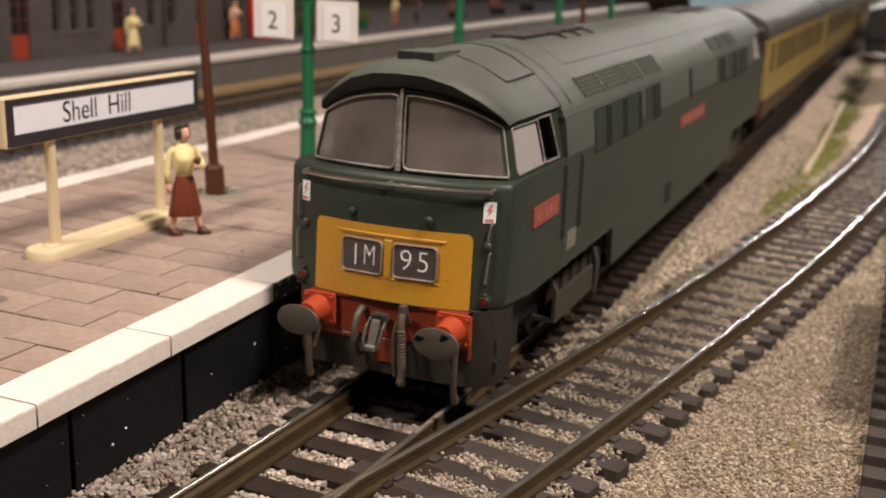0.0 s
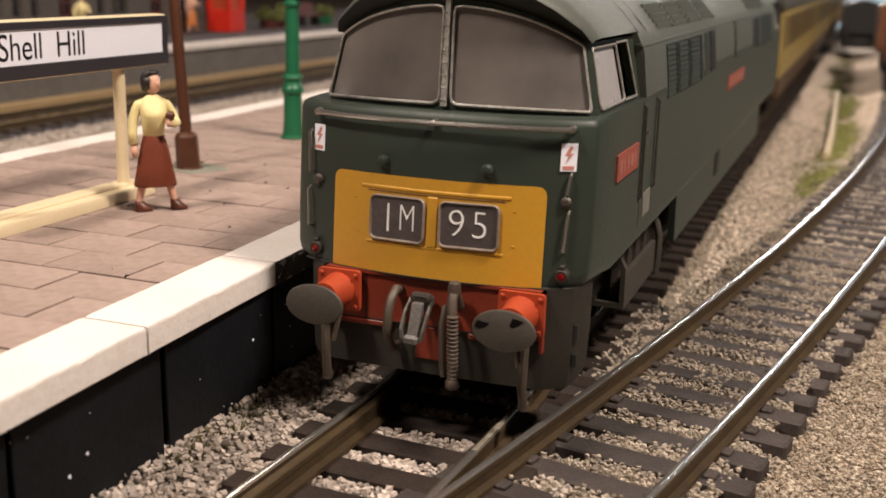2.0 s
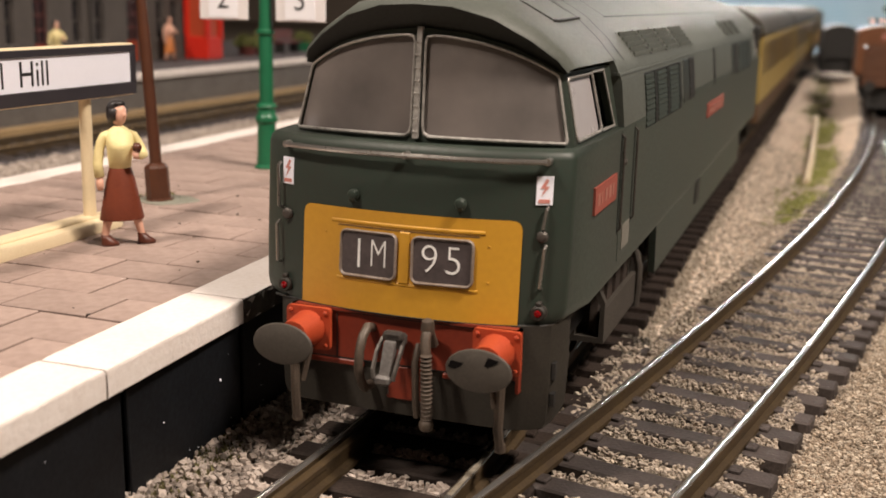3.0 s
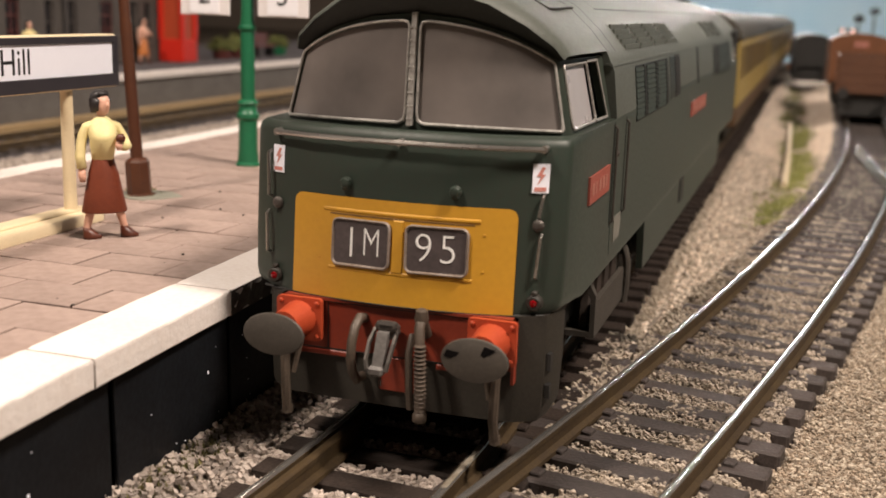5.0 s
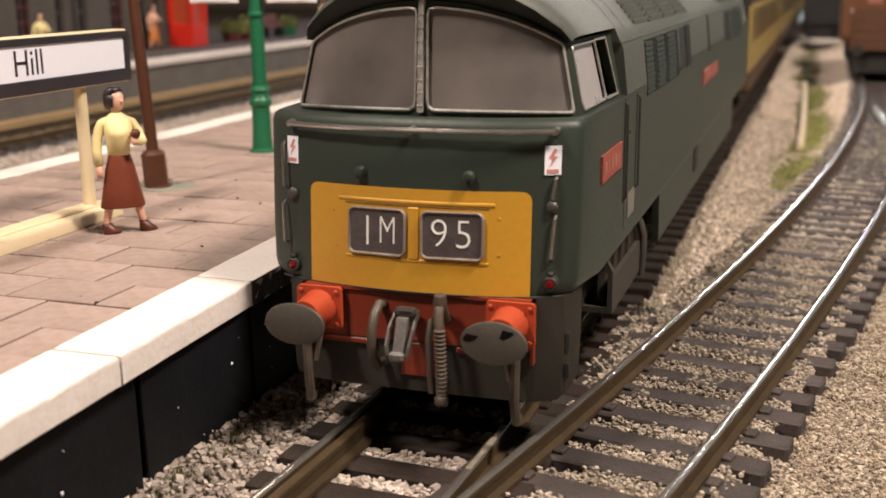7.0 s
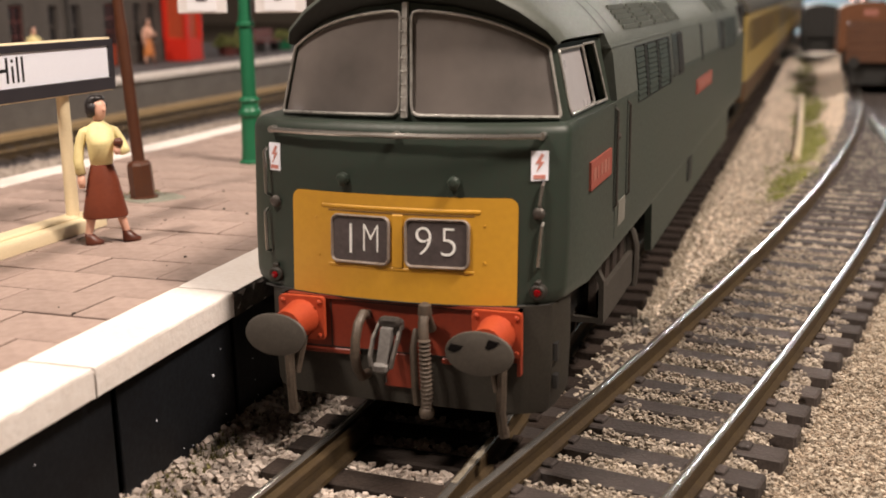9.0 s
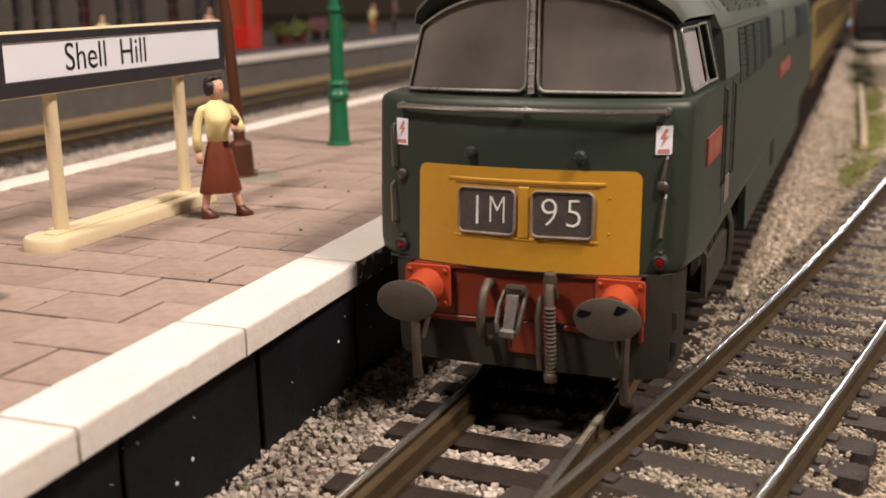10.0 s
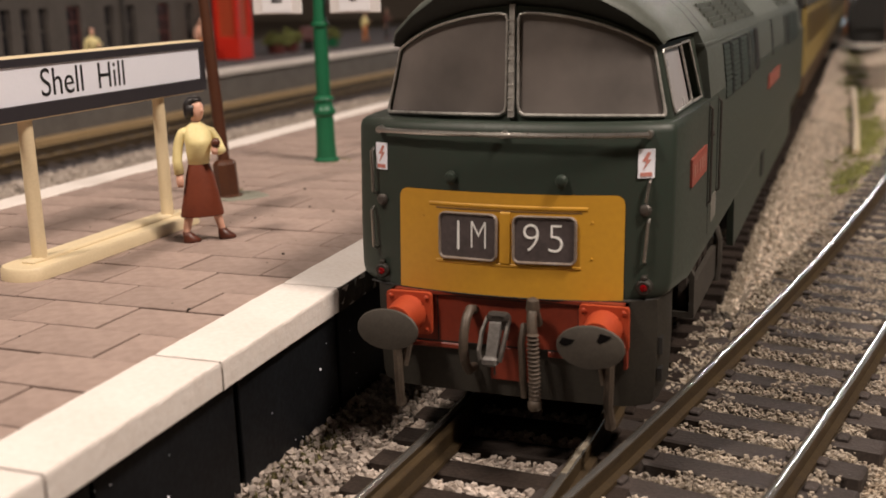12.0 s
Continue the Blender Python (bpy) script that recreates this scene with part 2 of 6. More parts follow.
NOSE = [(x, -0.12 + 0.128 * x ** 2 + 0.018 * x ** 6) for x in [1.25 * i / 25 for i in range(26)]] + [(1.277, 0.172), (1.29, 0.20), (1.297, 0.25), (1.315, 0.5), (1.32, 0.9)]


WIDE = 1.085  # the far flank stands a little wider of the centre line


def nose_y(x, z):
    x = x if x > 0 else -x / WIDE
    if x <= 1.25:
        return -0.12 + 0.128 * x ** 2 + 0.018 * x ** 6 + 0.055 * (z - 1.25) / 0.85
    for (a, p), (b, q) in zip(NOSE, NOSE[1:]):
        if x <= b:
            return p + (q - p) * (x - a) / (b - a) + 0.055 * (z - 1.25) / 0.85
    return 0.9


def body_ring(z, inset=0.0, corner=0.0):
    """One level of the body; inset draws the nose in, corner rounds off its lower corners alone."""
    lean = 0.055 * (z - 1.25) / 0.85
    front = []
    for x, y, _ in sym([(x, y, z) for x, y in NOSE]):
        k = corner * (abs(x) / 1.3) ** 8 * max(0.0, 1 - y / 0.9)
        x *= (WIDE if x < 0 else 1) * (1 - (inset * max(0.0, 1 - max(0, y) / 0.9) + k) / 1.3)
        front.append((x, y + lean + inset * 0.8 + 0.5 * k, z))
    back = [(x, LEN - y, z) for x, y, _ in front[::-1]]
    return front + back


bm = M()
loft(bm, [body_ring(z, i, c) for z, i, c in ((1.235, 0.0, 0.11), (1.255, 0, 0.065), (1.29, 0, 0.03), (1.36, 0, 0.01), (1.7, 0, 0), (2.2, 0, 0), (2.55, 0, 0), (2.60, 0.015, 0), (2.625, 0.05, 0))])
part("lower_body", bm, GREEN, loco, smooth=True)

MAIN = [(0, 3.91), (0.25, 3.885), (0.5, 3.80), (0.8, 3.62), (1.02, 3.42), (1.19, 3.22), (1.27, 3.05), (1.315, 2.65), (1.32, 2.55)]
bm = M()
loft(bm, [sym([(x, y, z) for x, z in MAIN]) for y in (2.12, 17.48)])
part("main_roof", bm, ROOF, loco, smooth=True)

bm = M()
SKIRT = [(4.55, 1.234), (4.6, 0.66), (14.9, 0.66), (15.05, 1.234)]
prism(bm, SKIRT, "x", 1.24, 1.3195)
part("skirt", bm, GREEN, loco, "dust-weathered dark green skirt")
part("skirt", prism(M(), SKIRT, "x", -1.43, -1.24), GREEN, loco, "dust-weathered dark green skirt")

# cab tops: pillars, windscreen and side windows, with a roof visor
BASE = [(0, 0.14, 2.62), (0.05, 0.142, 2.62), (0.4, 0.17, 2.62), (0.8, 0.25, 2.62), (1.08, 0.34, 2.62), (1.19, 0.41, 2.62), (1.224, 0.475, 2.62), (1.232, 0.56, 2.62), (1.235, 1.50, 2.62), (1.25, 1.97, 2.62), (1.26, 2.12, 2.62)]
TOP = [(0, 0.22, 3.53), (0.045, 0.222, 3.53), (0.38, 0.245, 3.50), (0.72, 0.32, 3.40), (0.98, 0.41, 3.285), (1.065, 0.47, 3.215), (1.088, 0.535, 3.205), (1.098, 0.62, 3.20), (1.115, 1.42, 3.20), (1.125, 1.85, 3.20), (1.14, 2.12, 3.20)]


def along(pts, u):
    """A smooth curve through the points, at a fractional index."""
    i = min(int(u), len(pts) - 2)
    f = u - i
    a, b = Vector(pts[i]), Vector(pts[i + 1])
    p = a.lerp(b, f)
    if u < 5.01:
        sq = [q[0] ** 2 for q in pts[:6]]
        p.y = float(np.polyval(np.polyfit(sq, [q[1] for q in pts[:6]], 2), p.x ** 2))
        p.z = float(np.polyval(np.polyfit(sq, [q[2] for q in pts[:6]], 2), p.x ** 2))
    return p


def cab_point(i, v, push=0.0):
    a, b = along(BASE, i), along(TOP, i)
    p = a.lerp(b, v)
    out = Vector((p.x, (p.y - 1.6) * 0.9, 0)).normalized()
    return p + out * push


def cab(flip):
    fix = mirrored if flip else (lambda bm: bm)
    sides = (1, -1)
    # shell with openings
    bm = M()
    vs = (0.0, 0.07, 0.93, 1.0)
    for s in sides:
        for i in range(len(BASE) - 1):
            for k in range(3):
                window = k == 1 and (i in (1, 2, 3, 4) or i in (7, 8))
                if window:
                    continue
                q = [cab_point(i, vs[k]), cab_point(i + 1, vs[k]), cab_point(i + 1, vs[k + 1]), cab_point(i, vs[k + 1])]
                f = [bm.verts.new((s * p.x, p.y, p.z)) for p in q]
                bm.faces.new(f if s > 0 else f[::-1])
    bmesh.ops.remove_doubles(bm, verts=bm.verts, dist=0.004)
    geom = bmesh.ops.solidify(bm, geom=bm.faces[:], thickness=0.06)
    part("cab_shell", fix(bm), GREEN, loco, smooth=True)
    # panes and silver frames
    for s in sides:
        for name, idx in (("windscreen", [1 + 0.2 * k for k in range(21)]), ("side_window", (7, 8))):
            bm = M()
            lo = [cab_point(i, 0.05, -0.02) for i in idx]
            hi = [cab_point(i, 0.95, -0.02) for i in idx]
            loft(bm, [[(s * p.x, p.y, p.z) for p in lo], [(s * p.x, p.y, p.z) for p in hi]], cap=False, closed=False)
            pane = part(name, fix(bm), GLASS if name == "windscreen" else SIDEGLARE, loco, "dusty grey glazing with reflections put into its colour", smooth=True)
            bm = M()
            a, b = idx[0], idx[-1]
            c = 0.12 if name == "windscreen" else 0.06
            loop = [cab_point(a, 0.15, 0.008), cab_point(a + 0.3 * c, 0.09, 0.008), cab_point(a + c, 0.065, 0.008)] + [cab_point(i, 0.06, 0.008) for i in idx[1:-1]]
            loop += [cab_point(b - c, 0.065, 0.008), cab_point(b - 0.3 * c, 0.09, 0.008), cab_point(b, 0.15, 0.008), cab_point(b, 0.88, 0.008), cab_point(b - 0.3 * c, 0.925, 0.008)]
            loop += [cab_point(i, 0.94, 0.008) for i in idx[1:-1][::-1]] + [cab_point(a + 0.3 * c, 0.925, 0.008), cab_point(a, 0.88, 0.008)]
            loop = [(s * p.x, p.y, p.z) for p in loop]
            for a, b in zip(loop, loop[1:] + loop[:1]):
                low = max(a[2], b[2]) < 2.72
                rod(bm, a, b, 0.015 if low else 0.0115, n=8)
            for p in loop:
                bmesh.ops.create_icosphere(bm, subdivisions=1, radius=0.0115, matrix=Matrix.Translation(p))
            part("window_frame", fix(bm), SILVER, pane, "dull silver window frame", smooth=True)
    bm = M()
    loft(bm, [[(x, y, z) for x, y, z in ((-0.022, 0.10, 2.66), (0.022, 0.10, 2.66), (0.022, 0.15, 2.66), (-0.022, 0.15, 2.66))],
              [(x, y, z) for x, y, z in ((-0.021, 0.185, 3.54), (0.021, 0.185, 3.54), (0.021, 0.23, 3.54), (-0.021, 0.23, 3.54))]])
    for k in range(8):
        for x in (-0.016, 0.016):
            v = 0.06 + 0.115 * k
            bmesh.ops.create_icosphere(bm, subdivisions=1, radius=0.012, matrix=Matrix.Translation((x, 0.1 + 0.085 * v, 2.66 + 0.88 * v)))
    part("windscreen_pillar", fix(bm), SILVER, loco, "riveted silver centre pillar")
    for s in sides:
        bm = M()
        for u in (0.06, 0.94):
            rod(bm, *[(s * p.x, p.y, p.z) for p in (cab_point(8, u, 0.008), cab_point(9, u, 0.008))], 0.014, n=6)
        rod(bm, *[(s * p.x, p.y, p.z) for p in (cab_point(9, 0.06, 0.008), cab_point(9, 0.94, 0.008))], 0.014, n=6)
        part("sliding_window_frame", fix(bm), SILVER, loco, "dull silver frame of an open sliding window")
    # visor and cab roof
    LIP = [(0, 0.06, 3.715), (0.3, 0.075, 3.70), (0.61, 0.14, 3.615), (0.89, 0.26, 3.455), (1.085, 0.37, 3.305), (1.15, 0.46, 3.205)]
    R1 = [(0, 0.075, 3.735), (0.3, 0.09, 3.72), (0.615, 0.16, 3.64), (0.90, 0.28, 3.485), (1.095, 0.39, 3.335), (1.165, 0.49, 3.23)]
    R2 = [(0, 0.30, 3.815), (0.3, 0.32, 3.79), (0.615, 0.38, 3.72), (0.90, 0.48, 3.55), (1.09, 0.58, 3.37), (1.17, 0.68, 3.24)]
    R3 = [(0, 0.9, 3.875), (0.28, 0.9, 3.85), (0.56, 0.92, 3.765), (0.86, 0.98, 3.60), (1.06, 1.05, 3.41), (1.18, 1.15, 3.24)]
    R4 = [(0, 2.13, 3.905), (0.25, 2.13, 3.88), (0.5, 2.13, 3.795), (0.8, 2.13, 3.62), (1.02, 2.13, 3.42), (1.18, 2.13, 3.235)]
    IN = [(0, 0.26, 3.52), (0.3, 0.27, 3.50), (0.58, 0.33, 3.43), (0.82, 0.42, 3.33), (0.99, 0.50, 3.24), (1.06, 0.60, 3.18)]
    bm = M()
    loft(bm, [sym(r) for r in (LIP, R1, R2, R3, R4)], cap=False, closed=False)
    part("cab_roof", fix(bm), ROOF, loco, smooth=True)
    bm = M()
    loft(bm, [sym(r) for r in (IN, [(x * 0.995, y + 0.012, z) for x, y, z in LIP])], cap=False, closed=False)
    part("visor", fix(bm), VISORSHADE, loco, "visor over the windscreen, shade put into its dark colour", smooth=True)
    # bulkhead, floor and desk inside
    bm = M()
    box(bm, -1.1, 1.1, 2.0, 2.1, 2.6, 3.18)
    box(bm, -0.95, 0.95, 0.55, 0.95, 2.6, 2.85, 0.04)
    part("cab_interior", fix(bm), FRAME_GREY, loco)


cab(False)
cab(True)

# nose fittings of the front end
def nose_panel(outline, proud, thick=0.02, cell=0.06):
    """A thin plate that follows the bowed nose, from an outline in x and z."""
    bm = M()
    vs = [bm.verts.new((x, nose_y(x, z) - proud, z)) for x, z in outline]
    f = bm.faces.new(vs)
    r = bmesh.ops.extrude_face_region(bm, geom=[f])
    for v in [g for g in r["geom"] if isinstance(g, bmesh.types.BMVert)]:
        v.co.y += thick
    return bm


def nose_sheet(x0, x1, z0, z1, proud, r=0.06, n=34):
    """A bowed plate with rounded upper corners."""
    bm = M()
    rows = []
    us = [0, 0.1 * r, 0.3 * r, 0.6 * r, r]
    xs = [x0 + u for u in us] + [x0 + r + (x1 - x0 - 2 * r) * i / n for i in range(1, n)] + [x1 - u for u in us[::-1]]
    for x in xs:
        d = min(x - x0, x1 - x)
        cut = r - math.sqrt(max(0, r * r - (r - d) ** 2)) if d < r else 0
        rows.append([(x, nose_y(x, z) - proud, z) for z in (z0, z0 + (z1 - z0) / 3, z0 + 2 * (z1 - z0) / 3, z1 - cut)])
    loft(bm, rows, cap=False, closed=False)
    return bm


part("warning_panel", nose_sheet(-0.945, 0.945, 1.235, 2.075, 0.008, 0.075), YELLOW, loco, "yellow warning panel with rounded corners", smooth=True)

# ---- track ----
def rail_line(fn, y0, y1, step=0.7):
    """Top and web of one rail that follows x = fn(y)."""
    n = max(2, int((y1 - y0) / step))
    ys = [y0 + (y1 - y0) * i / n for i in range(n + 1)]
    web, top = M(), M()
    loft(web, [[(fn(y) + dx, y, z) for dx, z in ((-0.08, -0.21), (0.08, -0.21), (0.08, -0.17), (0.025, -0.15), (0.025, -0.07), (0.04, -0.055), (0.04, -0.012), (-0.04, -0.012), (-0.04, -0.055), (-0.025, -0.07), (-0.025, -0.15), (-0.08, -0.17))] for y in ys])
    loft(top, [[(fn(y) + dx, y, z) for dx, z in ((-0.037, -0.02), (0.037, -0.02), (0.036, -0.012), (0.029, -0.0045), (0.016, -0.001), (0, 0), (-0.016, -0.001), (-0.029, -0.0045), (-0.036, -0.012))] for y in ys])
    return web, top


def add_rail(fn, y0, y1, parent):
    web, top = rail_line(fn, y0, y1)
    w = part("rail", web, RAILWEB, parent, "rusty rail web")
    part("rail_head", top, RAILTOP, w, "worn shiny rail head", smooth=True)


G = 0.655
main_line = thing("main_track", 0, 0, 0, "ballasted model track with dark sleepers and worn rails", "railway track", kind="structure")
add_rail(lambda y: main_centre(y) - G, -9, 90, main_line)
add_rail(lambda y: main_centre(y) + G, -2.6, 90, main_line)
second_line = thing("second_track", 0, 0, 0, "curving model track with dark sleepers and bright rails", "railway track", kind="structure")
add_rail(lambda y: track_centre(y) - G, -2.6, 60, second_line)
add_rail(lambda y: track_centre(y) + G, -9, 60, second_line)


for fn, a, b in ((lambda y: main_centre(y) - G + 0.12, -3.6, 0.4),):
    web, top = rail_line(fn, a, b)
    w = part("check_rail", web, RAILWEB, main_line, "rusty check rail by the crossing")
    part("rail_head", top, RAILWEB, w)


def sleeper_mesh(mat):
    bm = M()
    box(bm, -1.11, 1.11, -0.14, 0.14, -0.45, -0.205, 0.02)
    for x in (-0.655, 0.655):
        for d in (-0.115, 0.115):
            box(bm, x + d - 0.05, x + d + 0.05, -0.07, 0.07, -0.21, -0.165, 0.012)
    for v in bm.verts:
        v.co *= S
    me = bpy.data.meshes.new("sleeper")
    bm.to_mesh(me)
    bm.free()
    me.materials.append(mat)
    return me


rng = random.Random(4)
for line, fn, y0, n, mat in ((main_line, main_centre, -8.075, 110, DARKSLEEPER), (second_line, track_centre, -1.42, 90, SLEEPER)):
    SL = sleeper_mesh(mat)
    for i in range(n):
        y = y0 + 0.55 * i
        ob = new("sleeper", SL)
        ob.parent = line
        slope = math.degrees(math.atan((fn(y + 0.1) - fn(y - 0.1)) / 0.2))
        shift = rng.uniform(-0.03, 0.03)
        ob.matrix_basis = pose((fn(y) + shift) * S, y * S, (rng.uniform(-0.008, 0.008)) * S, 0, 0, -slope + rng.uniform(-1.2, 1.2))

# coping and paving
coping_line = thing("platform_edge", 0, 0, PLAT, "white painted platform edge of long coping slabs", "platform edge", kind="structure")
SECTION = [(-0.29, -0.225), (0.272, -0.225), (0.28, -0.215), (0.281, -0.12), (0.279, -0.024), (0.272, -0.006), (0.258, 0), (0.1, 0.002), (-0.1, 0.004), (-0.29, 0.003)]


def coping_mesh(seed):
    """A slab with slightly uneven, chipped edges."""
    bm = M()
    rows = []
    for i in range(41):
        y = -0.948 + 1.896 * i / 40
        end = 0.012 if i in (0, 40) else 0.0
        rows.append([(x * (1 - end) + (0.004 * noise.noise((y * 9, seed, k * 0.6)) - 0.03 * max(0, noise.noise((y * 6.1, seed + 4, k * 0.3)) - 0.45) if 1 < k < 7 else 0),
                      y, z - end * 0.5 + (0.003 * noise.noise((y * 6, seed + 9, k * 0.5)) if k > 3 else 0)) for k, (x, z) in enumerate(SECTION)])
    loft(bm, rows)
    return bm


first = part("coping_slab", coping_mesh(1), COPING, coping_line)
second_slab = part("coping_slab", coping_mesh(6), COPING, coping_line)
SLAB_JOINTS = [-7.65, -5.70, -3.79, -1.84, 0.24] + [0.25 + 1.95 * k for k in range(1, 19)]
for i, (ya, yb) in enumerate(zip(SLAB_JOINTS, SLAB_JOINTS[1:])):
    ob = (first, second_slab)[i] if i < 2 else new("coping_slab", (first, second_slab)[i % 2].data)
    ob.parent = coping_line
    ym = (ya + yb) / 2
    lean = math.degrees(math.atan(0.03))
    ob.matrix_basis = pose((-1.875 - 0.03 * (min(ym, 6) + 1.8) + rng.uniform(-0.006, 0.006)) * S, ym * S, (0.008 + rng.uniform(-0.003, 0.004)) * S, 0, 0, lean if ym < 6 else 0) @ Matrix.Diagonal((1, (yb - ya - 0.022) / 1.896, 1, 1))
# brighter metal strip laid on the worn rail head for its glint
RAILGLINT = material("worn_rail_glint", (0.62, 0.58, 0.50), 0.35, 0.6, (0.30, 0.24, 0.16), 9, 50, 1.0, 0.3)
bm = M()
rows = []
for k in range(13):
    y = -0.62 + 0.075 * k
    w = 0.030 * (0.7 + 0.5 * noise.noise((y * 7, 2, 0)))
    rows.append([(main_centre(y) + G + x, y, z) for x, z in ((-w - 0.012, -0.03), (-w, 0.002), (0, 0.005 + 0.004 * noise.noise((y * 13, 5, 1))), (w, 0.002), (w + 0.012, -0.03))])
loft(bm, rows)
part("glint_strip", bm, RAILGLINT, main_line, "worn bright rail strip, added to draw the lamp glint", smooth=True)
BROKEN = material("broken_concrete", (0.13, 0.115, 0.10), 0.9, 0, (0.06, 0.052, 0.046), 5, 30, 0.9, 0.5)
bm = M()
rows = []
for k in range(15):
    y = 0.22 + 0.075 * k
    w = 0.035 if k in (0, 14) else 0.05
    rows.append([(-1.655 - 0.03 * (min(y, 1.2) - 0.2) + w * (0.25 + 0.7 * noise.noise((y * 9, z * 11, 4))) * d, y, z) for z, d in ((-0.215, 0.5), (-0.15, 1), (-0.08, 1), (-0.025, 0.8), (0.004, 0.1))]
                + [(-1.76, y, -0.01), (-1.76, y, -0.2)])
loft(bm, rows)
part("broken_corner", bm, BROKEN, coping_line, "broken grey unpainted corner of a slab")
bm = M()
box(bm, -8.0, -7.5, -14, 70, PLAT - 0.16, PLAT + 0.01, 0.02)
solid("platform_edge_far", bm, COPING, "white painted edge along the far side of the platform", "platform edge")
bm = M()
box(bm, -7.5, -2.16, -14, 70, PLAT - 0.12, PLAT - 0.03)
solid("platform_bed", bm, GROUT, "dark mortar bed of the paved platform", "platform")
paving = thing("platform_paving", 0, 0, PLAT, "grey-pink staggered paving slabs on the platform", "paving", kind="structure")
rows_y = [-0.155 - 0.62 * 8 + 0.62 * k for k in range(60)]
slabs = {}
for key, w in (("full", 0.872), ("half", 0.427)):
    bm = M()
    box(bm, -w / 2, w / 2, -0.297, 0.297, -0.06, 0, 0.006)
    for v in bm.verts:
        v.co *= S
    me = bpy.data.meshes.new("paving_slab")
    bm.to_mesh(me)
    bm.free()
    me.materials.append(PAVING)
    slabs[key] = me
far_rows = M()
for k, y in enumerate(rows_y):
    x = -2.15
    first_half = k % 2 == 1
    while x > -7.45:
        w = 0.45 if first_half or x - 0.9 < -7.5 else 0.895
        z = rng.uniform(-0.008, 0.004)
        if k < 44:
            ob = new("paving_slab", slabs["half" if w < 0.6 else "full"])
            ob.parent = paving
            ob.matrix_basis = pose((x - w / 2) * S, (y + 0.31) * S, z * S, rng.uniform(-0.5, 0.5), rng.uniform(-0.3, 0.3), rng.uniform(-0.3, 0.3))
        else:
            box(far_rows, x - w + 0.005, x - 0.005, y + 0.005, y + 0.615, -0.06, z)
        x -= w
        first_half = False
distant = part("distant_paving", far_rows, PAVING, paving)
distant["kind"] = "stuff"

# ---- locomotive fittings ----
NUMBER = material("blind_white", (0.82, 0.82, 0.80), 0.6, 0, (0.7, 0.7, 0.7), 3, 40, 0.5)
BLIND = material("blind_dark", (0.085, 0.068, 0.068), 0.45, 0, (0.045, 0.036, 0.037), 4, 30, 0.8, 0.05)
PLATE = material("red_plate", (0.33, 0.080, 0.058), 0.5, 0, (0.27, 0.062, 0.045), 3, 30, 0.6)
LAMPRED = material("red_lens", (0.24, 0.0, 0.004), 0.08, 0, (0.08, 0.0, 0.0), 9, 60, 0.9)
PINK = material("plate_pink", (0.42, 0.17, 0.13), 0.5)
BODYWIN = material("body_window_grey", (0.028, 0.034, 0.029), 0.42, 0, (0.022, 0.026, 0.022), 2, 20, 0.7)
PIPE = material("brown_pipe", (0.10, 0.075, 0.055), 0.5, 0.1, (0.05, 0.038, 0.03), 4, 50, 0.9, 0.1)
MOULDSHADE = material("moulding_shade", (0.20, 0.10, 0.02), 0.7, 0, (0.09, 0.045, 0.012), 6, 40, 0.9)
PATCH = material("chipped_black", (0.006, 0.005, 0.005), 0.9, 0, None, 4, 40, 0.5, 0, 0.1)
FADED = material("faded_red", (0.50, 0.16, 0.13), 0.6, 0, (0.6, 0.3, 0.26), 12, 60, 0.8)
PALE = material("pale_step", (0.22, 0.21, 0.18), 0.6, 0, None, 4, 40, 0.6)
SEAM = material("panel_seam", (0.008, 0.009, 0.008), 0.6, 0, None, 4, 40, 0.5)

# headcode box: framed pair of blinds on the warning panel


def nose_block(x0, x1, z0, z1, proud):
    """A raised moulding on the bowed nose, with real thickness."""
    bm = M()
    n = max(2, int((x1 - x0) / 0.05))
    xs = [x0 + (x1 - x0) * i / n for i in range(n + 1)]
    e = min(0.012, (z1 - z0) * 0.3)
    loft(bm, [[(x, nose_y(x, z) - d, z) for z, d in ((z0, -0.01), (z0, proud - e), (z0 + e, proud), (z1 - e, proud), (z1, proud - e), (z1, -0.01))] for x in xs])
    return bm


# black strip drawn where the nose overhang shades the beam's top
part("nose_shade", nose_block(-1.26, 1.17, 1.222, 1.243, 0.010), BLACK, loco, "black strip standing in for the shade below the nose")
surround = part("headcode_surround", nose_block(-0.66, 0.665, 1.945, 1.985, 0.016), YELLOW, loco, "raised yellow moulding round the headcode", smooth=True)
for b in ((-0.035, 0.05, 1.50, 1.93, 0.02), (-0.60, 0.62, 1.475, 1.512, 0.014)):
    part("moulding", nose_block(*b), YELLOW, surround, smooth=True)
# thin brown strip that draws the shadow cast below the moulding
bm = nose_block(-0.60, 0.62, 1.918, 1.946, 0.010)
part("shade_line", bm, MOULDSHADE, surround, "brown strip painted as the shade under the moulding")
for x, z in ((-0.72, 1.86), (0.70, 1.86), (-0.69, 1.56), (0.70, 1.57)):
    bm = M()
    lathe(bm, [(0.010, 0.0), (0.010, -0.013), (0.006, -0.015)], (x, nose_y(x, z), z), 8, "y")
    part("bolt_head", bm, YELLOW, surround)
